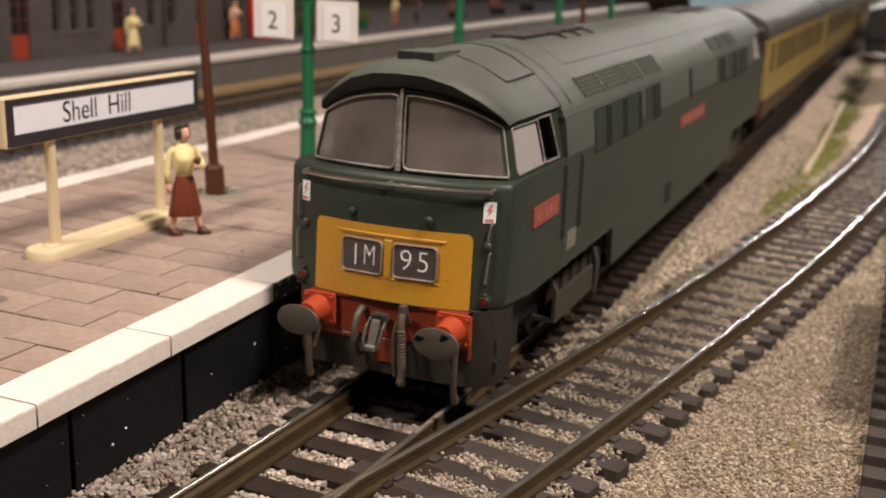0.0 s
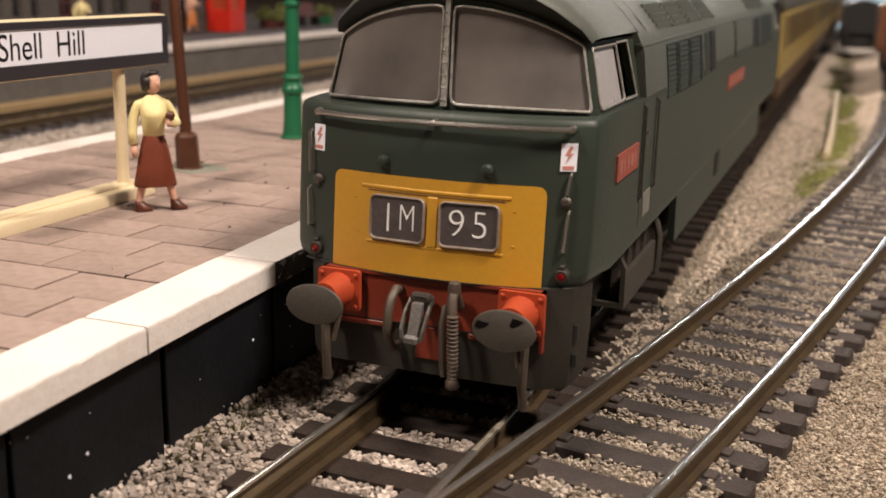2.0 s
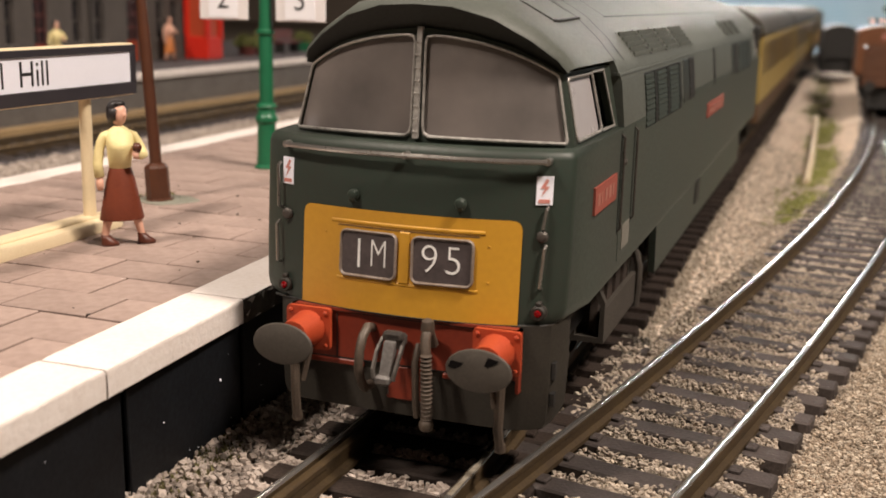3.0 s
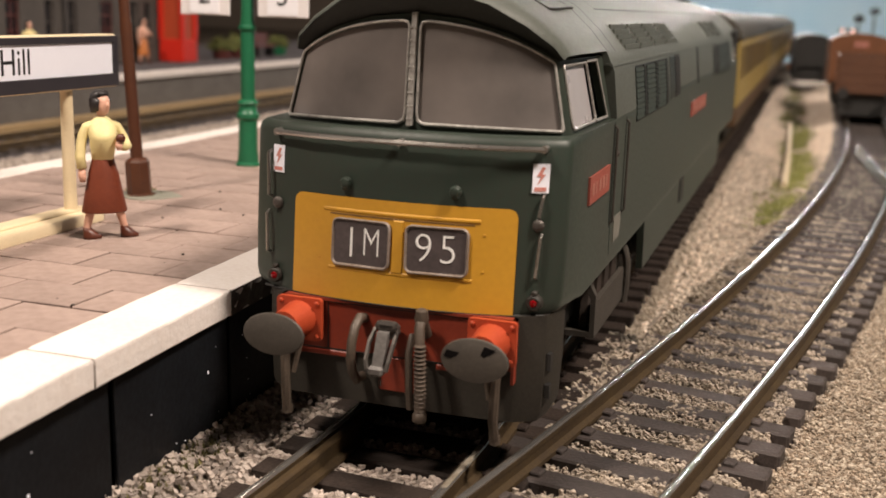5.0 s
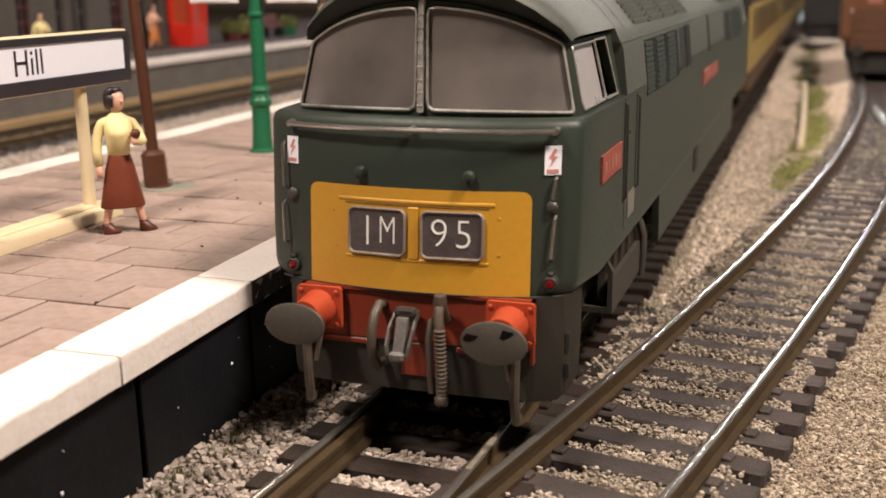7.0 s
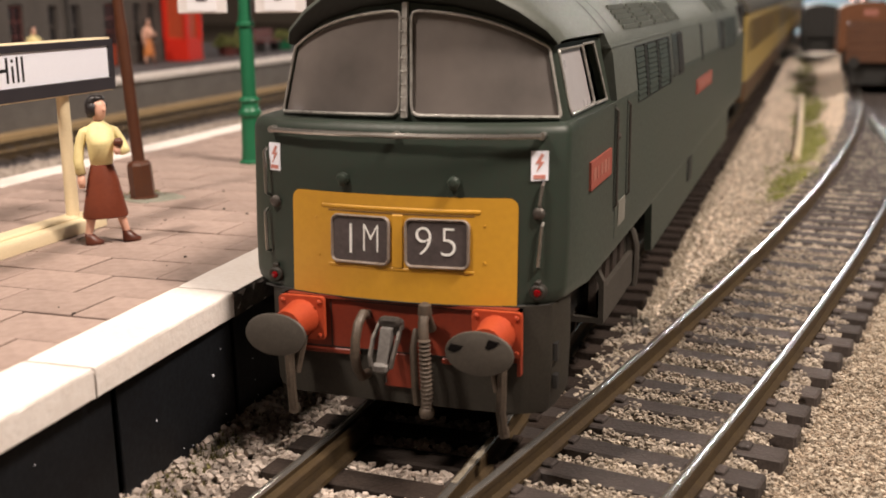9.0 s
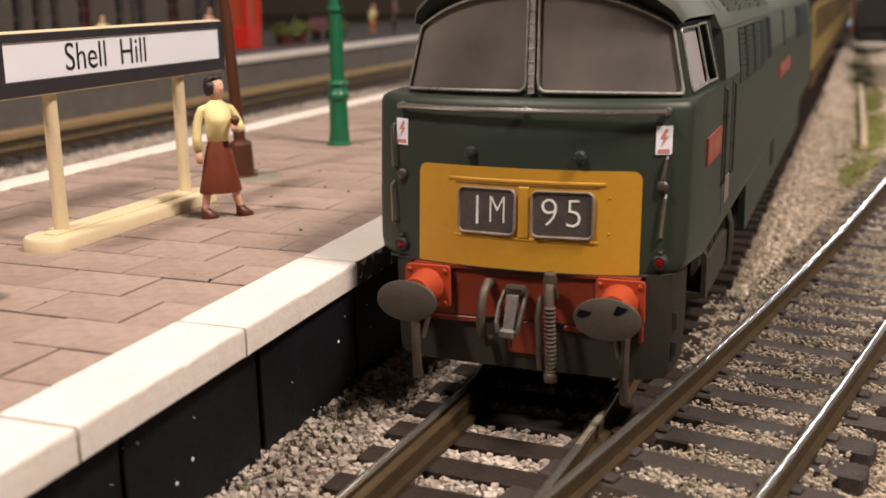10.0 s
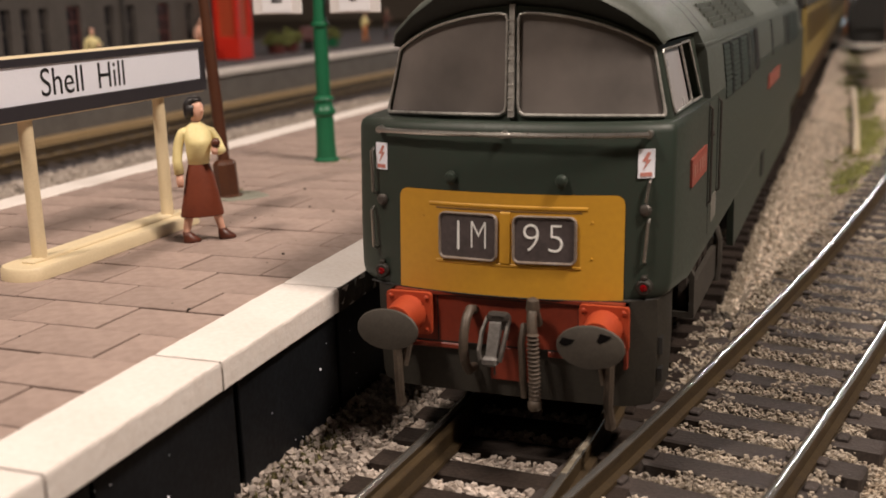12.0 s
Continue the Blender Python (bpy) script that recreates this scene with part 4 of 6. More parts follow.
for y0 in (0.75, LEN - 5.35):
    bm = M()
    box(bm, -0.9, 0.9, y0 + 0.2, y0 + 4.4, 0.55, 0.95)
    bogie = part("bogie", bm, BLACK, loco, "dark three-axle bogie")
    for s in (1, -1):
        bm = M()
        x0, x1 = (0.86, 1.02) if s > 0 else (-1.02, -0.86)
        for a in (y0 + 0.35, y0 + 2.3, y0 + 4.1):
            prism(bm, [(a - 0.32, 0.42), (a + 0.32, 0.42), (a + 0.32, 0.85), (a + 0.1, 1.12), (a - 0.1, 1.12), (a - 0.32, 0.85)], "x", x0, x1)
        prism(bm, [(y0 + 0.3, 0.8), (y0 + 4.2, 0.8), (y0 + 4.2, 1.0), (y0 + 0.3, 1.0)], "x", x0 + 0.03, x1 - 0.05)
        part("bogie_frame", bm, FRAME_GREY, bogie, "grey cast bogie side frame")
        for a in (y0 + 0.35, y0 + 2.3, y0 + 4.1):
            bm = M()
            prism(bm, [(a - 0.22, 0.46), (a + 0.22, 0.46), (a + 0.22, 0.80), (a - 0.22, 0.80)], "x", *((0.99, 1.03) if s > 0 else (-1.03, -0.99)))
            part("axle_opening", bm, BLACK, bogie)
        ya, yb = (2.5, 4.27) if y0 < 5 else (LEN - 4.27, LEN - 2.5)
        near, far = (ya, yb) if y0 < 5 else (yb, ya)
        bm = M()
        outer = [(0.80, 0.39), (1.17, 0.39), (1.17, 0.82), (1.04, 1.07), (0.99, 1.07), (0.80, 0.88)]
        inner = [(0.87, 0.45), (1.12, 0.45), (1.12, 0.78), (1.02, 1.0), (1.0, 1.0), (0.87, 0.84)]
        loft(bm, [[(s * px, yy, pz) for px, pz in o] for o, yy in ((outer, near - 0.05), (outer, near + 0.05), (inner, near + 0.05), (inner, near - 0.05), (outer, near - 0.05))], cap=False)
        part("step_bracket", bm, STEPGREY, bogie, "grey angled step bracket")
        bm = M()
        tube(bm, [(s * px, far, pz) for px, pz in ((1.17, 0.32), (1.19, 0.55), (1.19, 0.80), (1.15, 0.95), (1.07, 1.04), (0.97, 1.06), (0.86, 1.02))], 0.045, 8)
        part("sand_pipe", bm, STEPGREY, bogie, "curved grey sand pipe", smooth=True)
        bm = M()
        prism(bm, [(ya + 0.05, 0.42), (yb - 0.05, 0.42), (yb - 0.05, 0.74), (ya + 0.05, 0.74)], "x", *((1.11, 1.165) if s > 0 else (-1.165, -1.11)))
        box(bm, *((0.85, 1.165) if s > 0 else (-1.165, -0.85)), ya + 0.05, yb - 0.05, 0.38, 0.42)
        part("step_board", bm, STEPGREY, bogie, "dusty grey-brown step board")
        bm = M()
        for k in range(4):
            prism(bm, [(near + (k + 0.15) * (far - near) / 4, 0.45), (near + (k + 0.75) * (far - near) / 4, 0.45), (near + (k + 0.85) * (far - near) / 4, 0.92), (near + (k + 0.3) * (far - near) / 4, 0.92)], "x", *((0.99, 1.07) if s > 0 else (-1.07, -0.99)))
        part("brake_rigging", bm, RUST_IRON, bogie, "rusty brown brake rigging")
        for a in (y0 + 0.35, y0 + 2.3, y0 + 4.1):
            wheel_mesh(bogie, s, a)
bm = M()
box(bm, -1.15, 1.15, 5.5, 14.1, 0.55, 1.25, 0.1)
part("fuel_tank", bm, BLACK, loco)
bm = M()
box(bm, -1.22, 1.22, LEN - 0.35, LEN + 0.55, 1.0, 3.3, 0.06)
part("rear_gangway", bm, BLACK, loco)

# ---- near platform: wall panels, sign, figure, posts ----
NAVY = material("sign_black", (0.025, 0.022, 0.028), 0.5, 0, (0.04, 0.035, 0.04), 3, 40, 0.6, 0.05)
LETTER = material("letter_black", (0.01, 0.01, 0.012), 0.6)
POSTGREEN = material("post_green", (0.010, 0.13, 0.055), 0.4, 0, (0.008, 0.09, 0.04), 3, 30, 0.7, 0.08)
POSTBROWN = material("post_brown", (0.080, 0.026, 0.010), 0.42, 0, (0.05, 0.016, 0.008), 3, 30, 0.8, 0.08)
GRASS = material("grass_tuft", (0.15, 0.165, 0.035), 0.9, 0, (0.25, 0.235, 0.075), 6, 60, 0.9, 0.4, island=0.3)
CREAMW = material("off_white_board", (0.80, 0.77, 0.77), 0.5, 0, (0.74, 0.71, 0.71), 3, 40, 0.6, 0.03)
CARD = material("paper_card", (0.88, 0.88, 0.92), 0.7, 0, (0.84, 0.84, 0.88), 3, 40, 0.5)
PURPLE = material("purple_enamel", (0.11, 0.03, 0.28), 0.4, 0, (0.08, 0.02, 0.2), 4, 40, 0.5)

wall = thing("platform_wall", 0, 0, 0, "black boarded platform front with vertical gaps and white specks", "wall", kind="structure")
bm = M()
box(bm, -0.02, 0.02, -0.83, 0.83, -0.45, 0.862, 0.008)
for v in bm.verts:
    v.co *= S
panel_me = bpy.data.meshes.new("wall_panel")
bm.to_mesh(panel_me)
bm.free()
panel_me.materials.append(WALLBLACK)
for k in range(-4, 10):
    ob = new("wall_panel", panel_me)
    ob.parent = wall
    ob.matrix_basis = pose((-1.725 + rng.uniform(-0.01, 0.01)) * S, (-2.345 + 1.73 * k) * S, 0, 0, rng.uniform(-0.8, 0.8), rng.uniform(-0.3, 0.3))
bm = M()
for k in range(20):
    y, z = rng.uniform(-3.6, 0.8), rng.uniform(-0.1, 0.75)
    r = rng.choice((0.004, 0.005, 0.007, 0.016))
    lathe(bm, [(r, -1.70), (r * 0.8, -1.693)], (0, y, z), 6, "x")
part("paint_fleck", bm, WHITE, wall, "white paint flecks")["kind"] = "stuff"

sign = thing("station_name_board", -4.75, 1.07, PLAT, "station name board with black frame on cream posts and base", "sign")
bm = M()
for y in (-1.07, 1.07):
    lathe(bm, [(0.075, 0.1), (0.072, 0.4), (0.068, 1.5)], (0, y, 0), 16)
    part("post", bm, CREAM, sign, "cream plastic post", smooth=True)
    bm = M()
bm.free()
bm = M()
out = []
for s, a0 in ((1, 0), (-1, 180)):
    for k in range(9):
        a = radians(a0 + 180 * k / 8)
        out.append((0.25 * math.cos(a), s * 1.28 + 0.2 * math.sin(a)))
loft(bm, [[(x, y, 0) for x, y in out], [(x, y, 0.10) for x, y in out], [(x * 0.93, y * 0.99, 0.125) for x, y in out]])
part("base", bm, CREAM, sign, "cream base plate with rounded ends", smooth=True)
bm = M()
box(bm, -0.08, 0.08, -1.25, 1.25, 0.10, 0.16, 0.02)
part("base_rib", bm, CREAM, sign)
bm = M()
box(bm, -0.10, 0.10, -1.90, 1.88, 1.48, 2.075, 0.015)
board = part("board", bm, CREAM, sign, "cream board body")
bm = M()
for a in ((-1.86, 1.87, 1.495, 1.635), (-1.86, 1.87, 1.985, 2.06), (-1.86, -1.76, 1.63, 1.99), (1.78, 1.87, 1.63, 1.99)):
    box(bm, 0.098, 0.135, a[0], a[1], a[2], a[3], 0.006)
part("frame", bm, NAVY, board, "black raised border of the board")
bm = M()
box(bm, 0.098, 0.112, -1.765, 1.785, 1.625, 1.995)
part("name_panel", bm, WHITE, board, "white name panel")
words("lettering", "Shell  Hill", 0.345, LETTER, board, pose(0.115 * S, -0.28 * S, 1.80 * S, 90, 0, 90), 0.002, 0.0012, 1.1)


def figurine(name, x, y, z, h, rz, colours, label, skirt=True, bag=True, turn=0.0):
    """A painted standing figure as one plain mesh."""
    bm = M()
    mats = []

    def add(fn, col):
        n = len(bm.faces)
        fn()
        bm.faces.ensure_lookup_table()
        if col not in mats:
            mats.append(col)
        for f in bm.faces[n:]:
            f.material_index = mats.index(col)
            f.smooth = True

    def oval(rows, n=14):
        loft(bm, [[(cx + rx * math.cos(2 * math.pi * i / n), cy + ry * math.sin(2 * math.pi * i / n), zz) for i in range(n)] for cx, cy, rx, ry, zz in rows])

    top, low, skin, hair, shoe = colours
    for s, fx in ((-1, -0.19), (1, 0.20)):
        add(lambda: oval([(fx * 1.03, 0, 0.034, 0.036, 0.05), (fx, 0, 0.04, 0.045, 0.12), (fx * 0.85, 0, 0.048, 0.05, 0.24), (fx * 0.62, 0, 0.06, 0.06, 0.42)]), skin if skirt else low)
        add(lambda: oval([(fx + 0.05, -0.03, 0.095, 0.05, 0.0), (fx + 0.05, -0.03, 0.10, 0.052, 0.03), (fx + 0.025, -0.015, 0.07, 0.047, 0.07), (fx, 0.0, 0.044, 0.045, 0.12)]), shoe)
    if skirt:
        add(lambda: oval([(0, 0, 0.235, 0.15, 0.285), (0, 0, 0.24, 0.155, 0.30), (0, 0, 0.20, 0.14, 0.5), (0, 0, 0.16, 0.125, 0.7), (0, 0, 0.115, 0.095, 0.86), (0, 0, 0.105, 0.09, 0.88)]), low)
    else:
        add(lambda: oval([(0, 0, 0.13, 0.10, 0.38), (0, 0, 0.14, 0.11, 0.7), (0, 0, 0.12, 0.1, 0.88)]), low)
    add(lambda: oval([(0, 0, 0.115, 0.095, 0.85), (0, -0.01, 0.128, 0.108, 0.95), (0, -0.055, 0.142, 0.155, 1.07), (0, -0.05, 0.15, 0.142, 1.13), (0, -0.015, 0.152, 0.108, 1.2), (0, 0.0, 0.13, 0.085, 1.25), (0, 0, 0.07, 0.06, 1.295), (0, 0, 0.05, 0.05, 1.31)]), top)
    add(lambda: tube(bm, [(-0.105, 0, 1.215), (-0.16, 0, 1.195), (-0.19, 0.005, 1.13), (-0.212, 0.01, 1.05), (-0.235, -0.01, 0.90), (-0.225, -0.03, 0.76)], 0.052, 10), top)
    add(lambda: oval([(-0.22, -0.03, 0.03, 0.035, 0.62), (-0.225, -0.03, 0.042, 0.045, 0.68), (-0.225, -0.03, 0.035, 0.04, 0.77)], 8), skin)
    add(lambda: tube(bm, [(0.105, 0, 1.215), (0.16, 0, 1.195), (0.195, -0.005, 1.13), (0.22, -0.01, 1.08), (0.245, -0.06, 0.99), (0.20, -0.15, 1.0), (0.15, -0.17, 1.02)], 0.05, 10), top)
    add(lambda: oval([(0.14, -0.19, 0.03, 0.035, 0.97), (0.135, -0.19, 0.042, 0.04, 1.02), (0.14, -0.18, 0.025, 0.03, 1.08)], 8), skin)
    add(lambda: oval([(0.0, -0.092, 0.008, 0.012, 1.425), (0.0, -0.098, 0.014, 0.022, 1.44), (0.0, -0.088, 0.008, 0.012, 1.475)], 6), skin)
    for s in (-1, 1):
        add(lambda: oval([(s * 0.066, 0.012, 0.022, 0.05, 1.385), (s * 0.072, 0.01, 0.026, 0.06, 1.44), (s * 0.07, 0.005, 0.03, 0.065, 1.51)], 8), hair)
    if bag:
        add(lambda: oval([(0.15, -0.2, 0.045, 0.04, 1.06), (0.15, -0.2, 0.055, 0.05, 1.10), (0.15, -0.2, 0.03, 0.03, 1.14)], 8), shoe)
    add(lambda: oval([(0, 0, 0.045, 0.045, 1.29), (0, 0, 0.04, 0.045, 1.34), (0.0, -0.015, 0.055, 0.065, 1.37), (0, -0.012, 0.072, 0.085, 1.44), (0, -0.008, 0.07, 0.085, 1.50), (0, 0, 0.045, 0.055, 1.555)]), skin)
    add(lambda: oval([(0, 0.05, 0.075, 0.05, 1.365), (0, 0.042, 0.098, 0.066, 1.42), (0, 0.035, 0.102, 0.075, 1.50), (0, 0.018, 0.088, 0.083, 1.555), (0, 0.01, 0.05, 0.055, 1.59)], 12), hair)
    add(lambda: oval([(0, -0.05, 0.055, 0.022, 1.545), (0, -0.04, 0.07, 0.032, 1.56), (0, -0.03, 0.05, 0.03, 1.582)], 10), hair)
    for v in bm.verts:
        if v.co.z > 1.335:
            p = Matrix.Rotation(radians(turn), 3, "Z") @ v.co
            v.co = (p.x * 1.08, p.y * 1.08, 1.335 + (p.z - 1.335) * 1.04 - 0.02)
    k = h / 1.585
    for v in bm.verts:
        v.co *= k * S
    bmesh.ops.recalc_face_normals(bm, faces=bm.faces)
    me = bpy.data.meshes.new(name)
    bm.to_mesh(me)
    bm.free()
    for m in mats:
        me.materials.append(m)
    ob = new(name, me)
    ob.matrix_basis = pose(x * S, y * S, z * S, 0, 0, rz)
    return tagged(ob, label, "figurine")


BLOUSE = material("cream_blouse", (0.78, 0.67, 0.34), 0.55, 0, (0.68, 0.57, 0.26), 5, 30, 0.7, 0.08)
SKIRTC = material("brown_skirt", (0.165, 0.032, 0.010), 0.55, 0, (0.12, 0.022, 0.008), 5, 30, 0.7, 0.08)
SKIN = material("painted_skin", (0.72, 0.42, 0.31), 0.5, 0, (0.64, 0.34, 0.24), 6, 40, 0.6)
HAIR = material("painted_hair", (0.018, 0.014, 0.014), 0.45)
SHOE = material("painted_shoe", (0.10, 0.025, 0.012), 0.4)
ORANGE = material("orange_paint", (0.60, 0.20, 0.05), 0.5)
figurine("figurine", -3.955, 1.65, PLAT - 0.004, 1.555, 46, (BLOUSE, SKIRTC, SKIN, HAIR, SHOE), "painted woman figurine in cream blouse and long brown skirt", turn=30)


def platform_post(name, x, y, mat, label, base):
    e = thing(name, x, y, PLAT, label, "lamp post", "platform posts")
    bm = M()
    if base == "fluted":
        prof = [(0.20, 0.0), (0.20, 0.03), (0.165, 0.06), (0.15, 0.25), (0.14, 0.70), (0.175, 0.74), (0.175, 0.80), (0.14, 0.84), (0.135, 0.93), (0.165, 0.96), (0.15, 1.0), (0.10, 1.03)]
    else:
        prof = [(0.20, 0.0), (0.20, 0.025), (0.16, 0.04), (0.155, 0.44), (0.14, 0.47), (0.10, 0.50)]
    lathe(bm, prof, (0, 0, 0), 8 if base != "fluted" else 12)
    part("base", bm, mat, e, smooth=base == "fluted")
    bm = M()
    k = 1.2 if base == "fluted" else 0.85
    lathe(bm, [(0.092 * k, 0.45), (0.088 * k, 2.2), (0.08 * k, 2.25), (0.075 * k, 4.6)], (0, 0, 0), 14)
    part("shaft", bm, mat, e, smooth=True)
    if base == "fluted":
        bm = M()
        for z in (2.1, 3.05):
            lathe(bm, [(0.088, z - 0.05), (0.13, z - 0.03), (0.14, z), (0.13, z + 0.03), (0.088, z + 0.05)], (0, 0, 0), 14)
        part("collar", bm, mat, e, smooth=True)
    return e


leaning = platform_post("lamp_post", -5.15, 4.0, POSTBROWN, "brown leaning lamp post with square base on the platform", "box")
leaning.matrix_basis = pose(-5.09 * S, 4.0 * S, (PLAT - 0.01) * S, 0, -3.6, 0)
GLUE = material("dried_glue", (0.30, 0.30, 0.25), 0.35, 0, (0.2, 0.2, 0.16), 5, 40, 0.8, 0.2)
bm = M()
blob = [(0.42 * (1 + 0.25 * noise.noise((math.cos(a) * 1.3, math.sin(a) * 1.3, 2))) * math.cos(a), 0.34 * (1 + 0.3 * noise.noise((math.cos(a) * 1.3, math.sin(a) * 1.3, 5))) * math.sin(a)) for a in [2 * math.pi * i / 26 for i in range(26)]]
loft(bm, [[(x * k, y * k, z) for x, y in blob] for k, z in ((1, -0.02), (0.98, 0.008), (0.8, 0.014))])
solid("glue_stain", bm, GLUE, "dried pale glue patch round the foot of a post", "stain", "stuff", (-5.0, 4.05, PLAT))
platform_post("lamp_post", -5.22, 24.8, POSTBROWN, "brown lamp post on the platform, partly hidden by the train", "box")
for y in (7.1, 14.25, 22.1, 28.2):
    platform_post("canopy_post", -5.19, y, POSTGREEN, "green cast post with moulded base on the platform", "fluted")
for x0, x1, ch in ((-6.29, -5.45, "2"), (-4.97, -4.14, "3")):
    xm, w = (x0 + x1) / 2, x1 - x0
    e = thing("platform_number_sign", xm, 7.03, 3.72, f"white square platform number sign {ch} fixed to a green post", "sign", "platform numbers")
    bm = M()
    box(bm, -w / 2, w / 2, -0.02, 0.02, -0.36, 0.36, 0.01)
    brd = part("board", bm, CREAMW, e)
    bm = M()
    box(bm, -0.25, 0.25, -0.03, -0.02, -0.33, 0.27)
    card = part("number_card", bm, CARD, brd, "brighter white paper card")
    words("numeral", ch, 0.46, LETTER, card, pose(0, -0.033 * S, -0.05 * S, 90, 0, 0), 0.002, 0.003)
    bm = M()
    xa = w / 2 if x0 < -5.3 else -w / 2
    rod(bm, (xa * 0.9, 0.03, 0.28), (-5.19 - xm, 0.06, 0.28), 0.02, n=6)
    part("bracket", bm, POSTGREEN, e)
# purple enamelled bin beyond the sign
e = thing("platform_bin", -4.13, -1.98, PLAT, "small purple bin on the platform paving", "bin")
bm = M()
lathe(bm, [(0.12, 0), (0.13, 0.02), (0.14, 0.40), (0.15, 0.42), (0.13, 0.44), (0.12, 0.40)], (0, 0, 0), 14)
part("body", bm, PURPLE, e, smooth=True)
for (x, y), n, r in (((-5.22, 4.12), 160, 0.36), ((-5.07, 7.1), 30, 0.3)):
    bm = M()
    for i in range(n):
        a, d = rng.uniform(0, 6.28), r * math.sqrt(rng.uniform(0.25, 1))
        px, py, hh = x + d * math.cos(a), y + d * math.sin(a), rng.uniform(0.01, 0.035)
        vs = [bm.verts.new(p) for p in ((px - 0.012, py, PLAT - 0.01), (px + 0.012, py, PLAT - 0.01), (px, py + 0.012, PLAT - 0.01), (px + rng.uniform(-0.02, 0.02), py, PLAT + hh))]
        for q in ((0, 1, 3), (1, 2, 3), (2, 0, 3)):
            bm.faces.new([vs[k] for k in q])
    solid("grass_tuft", bm, GRASS, "thin green scatter round the foot of a post", "grass", "stuff")
# specks of dirt on the paving
bm = M()
for i in range(60):
    x, y, r = rng.uniform(-7, -2.2), rng.uniform(-3, 9), rng.choice((0.008, 0.012, 0.02))
    bmesh.ops.create_icosphere(bm, subdivisions=1, radius=r, matrix=Matrix.Translation((x, y, PLAT + r * 0.3)) @ Matrix.Diagonal((1, 1, 0.6, 1)))
solid("platform_grit", bm, GROUT, "dark grit specks on the platform", "grit", "stuff")

# ---- far side: tracks, second platform and station ----
GREYWALL = material("grey_platform_face", (0.165, 0.15, 0.135), 0.8, 0, (0.115, 0.10, 0.09), 1.5, 12, 0.9, 0.3)
ASPHALT = material("dark_asphalt", (0.085, 0.075, 0.08), 0.85, 0, (0.06, 0.052, 0.055), 1.5, 20, 0.8, 0.2)
BUILD = material("station_stone", (0.105, 0.090, 0.080), 0.85, 0, (0.07, 0.06, 0.054), 1.2, 8, 0.9, 0.3)
DOORRED = material("door_red", (0.42, 0.06, 0.02), 0.5, 0, (0.33, 0.045, 0.018), 3, 30, 0.6)
MAROON = material("frame_maroon", (0.13, 0.035, 0.03), 0.5, 0, None, 3, 30, 0.6)
PHONE = material("phone_box_red", (0.62, 0.025, 0.012), 0.4, 0, (0.5, 0.02, 0.01), 3, 30, 0.5)
DARKGLASS = material("dark_window", (0.02, 0.02, 0.025), 0.2)
TAN = material("tan_rail", (0.36, 0.25, 0.125), 0.6, 0.1, (0.25, 0.17, 0.085), 3, 20, 0.7, 0.2)
FOLIAGE = material("foliage", (0.08, 0.11, 0.03), 0.9, 0, (0.16, 0.14, 0.04), 5, 40, 0.9, 0.4, island=0.35)

bm = M()
box(bm, -30, -18.45, -20, 92, -0.4, PLAT - 0.18)
solid("far_platform_body", bm, GREYWALL, "grey rendered far platform face", "platform")
bm = M()
box(bm, -30, -18.95, -20, 92, PLAT - 0.17, PLAT - 0.01)
solid("far_platform_surface", bm, ASPHALT, "dark asphalt far platform surface", "platform")
edge2 = thing("far_platform_edge", 0, 0, PLAT, "pale painted edge slabs of the far platform", "platform edge", kind="structure")
bm = M()
box(bm, -0.33, 0.33, -1.49, 1.49, -0.2, 0, 0.02)
for v in bm.verts:
    v.co *= S
edge_me = bpy.data.meshes.new("edge_slab")
bm.to_mesh(edge_me)
bm.free()
edge_me.materials.append(COPING)
for k in range(32):
    ob = new("edge_slab", edge_me)
    ob.parent = edge2
    ob.location = Vector((-18.65, -4 + 3.0 * k, 0)) * S
far_line = thing("far_track", 0, 0, 0, "model track beside the far platform with rusty rails", "railway track", kind="structure")
near_far = thing("bay_track", 0, 0, 0, "model track hidden behind the near platform", "railway track", kind="structure")
for line, xc, n in ((far_line, -16.35, 130), (near_far, -9.9, 40)):
    for s in (-G, G):
        web, top = rail_line(lambda y: xc + s, -6, 90)
        w = part("rail", web, RAILWEB, line, "rusty rail web")
        part("rail_head", top, TAN, w, "tan coloured rail head")
    for i in range(n):
        ob = new("sleeper", SL)
        ob.parent = line
        ob.matrix_basis = pose(xc * S, (-5 + 0.62 * i) * S, 0, 0, 0, rng.uniform(-0.8, 0.8))
bm = M()
box(bm, -18.44, -18.1, -20, 92, -0.4, -0.02, 0.05)
solid("stone_footing", bm, TAN, "tan stone footing below the far platform face", "kerb")

bm = M()
box(bm, -17.7, -15.0, -20, 92, -0.4, -0.27)
solid("far_track_bed", bm, ASPHALT, "dark ash bed under the far track", "track bed")
station = thing("station_building", -22.3, 20, PLAT, "grey stone station building with red doors and dark windows", "building")
y0, y1, ztop = -26.0, 12.5, 5.2


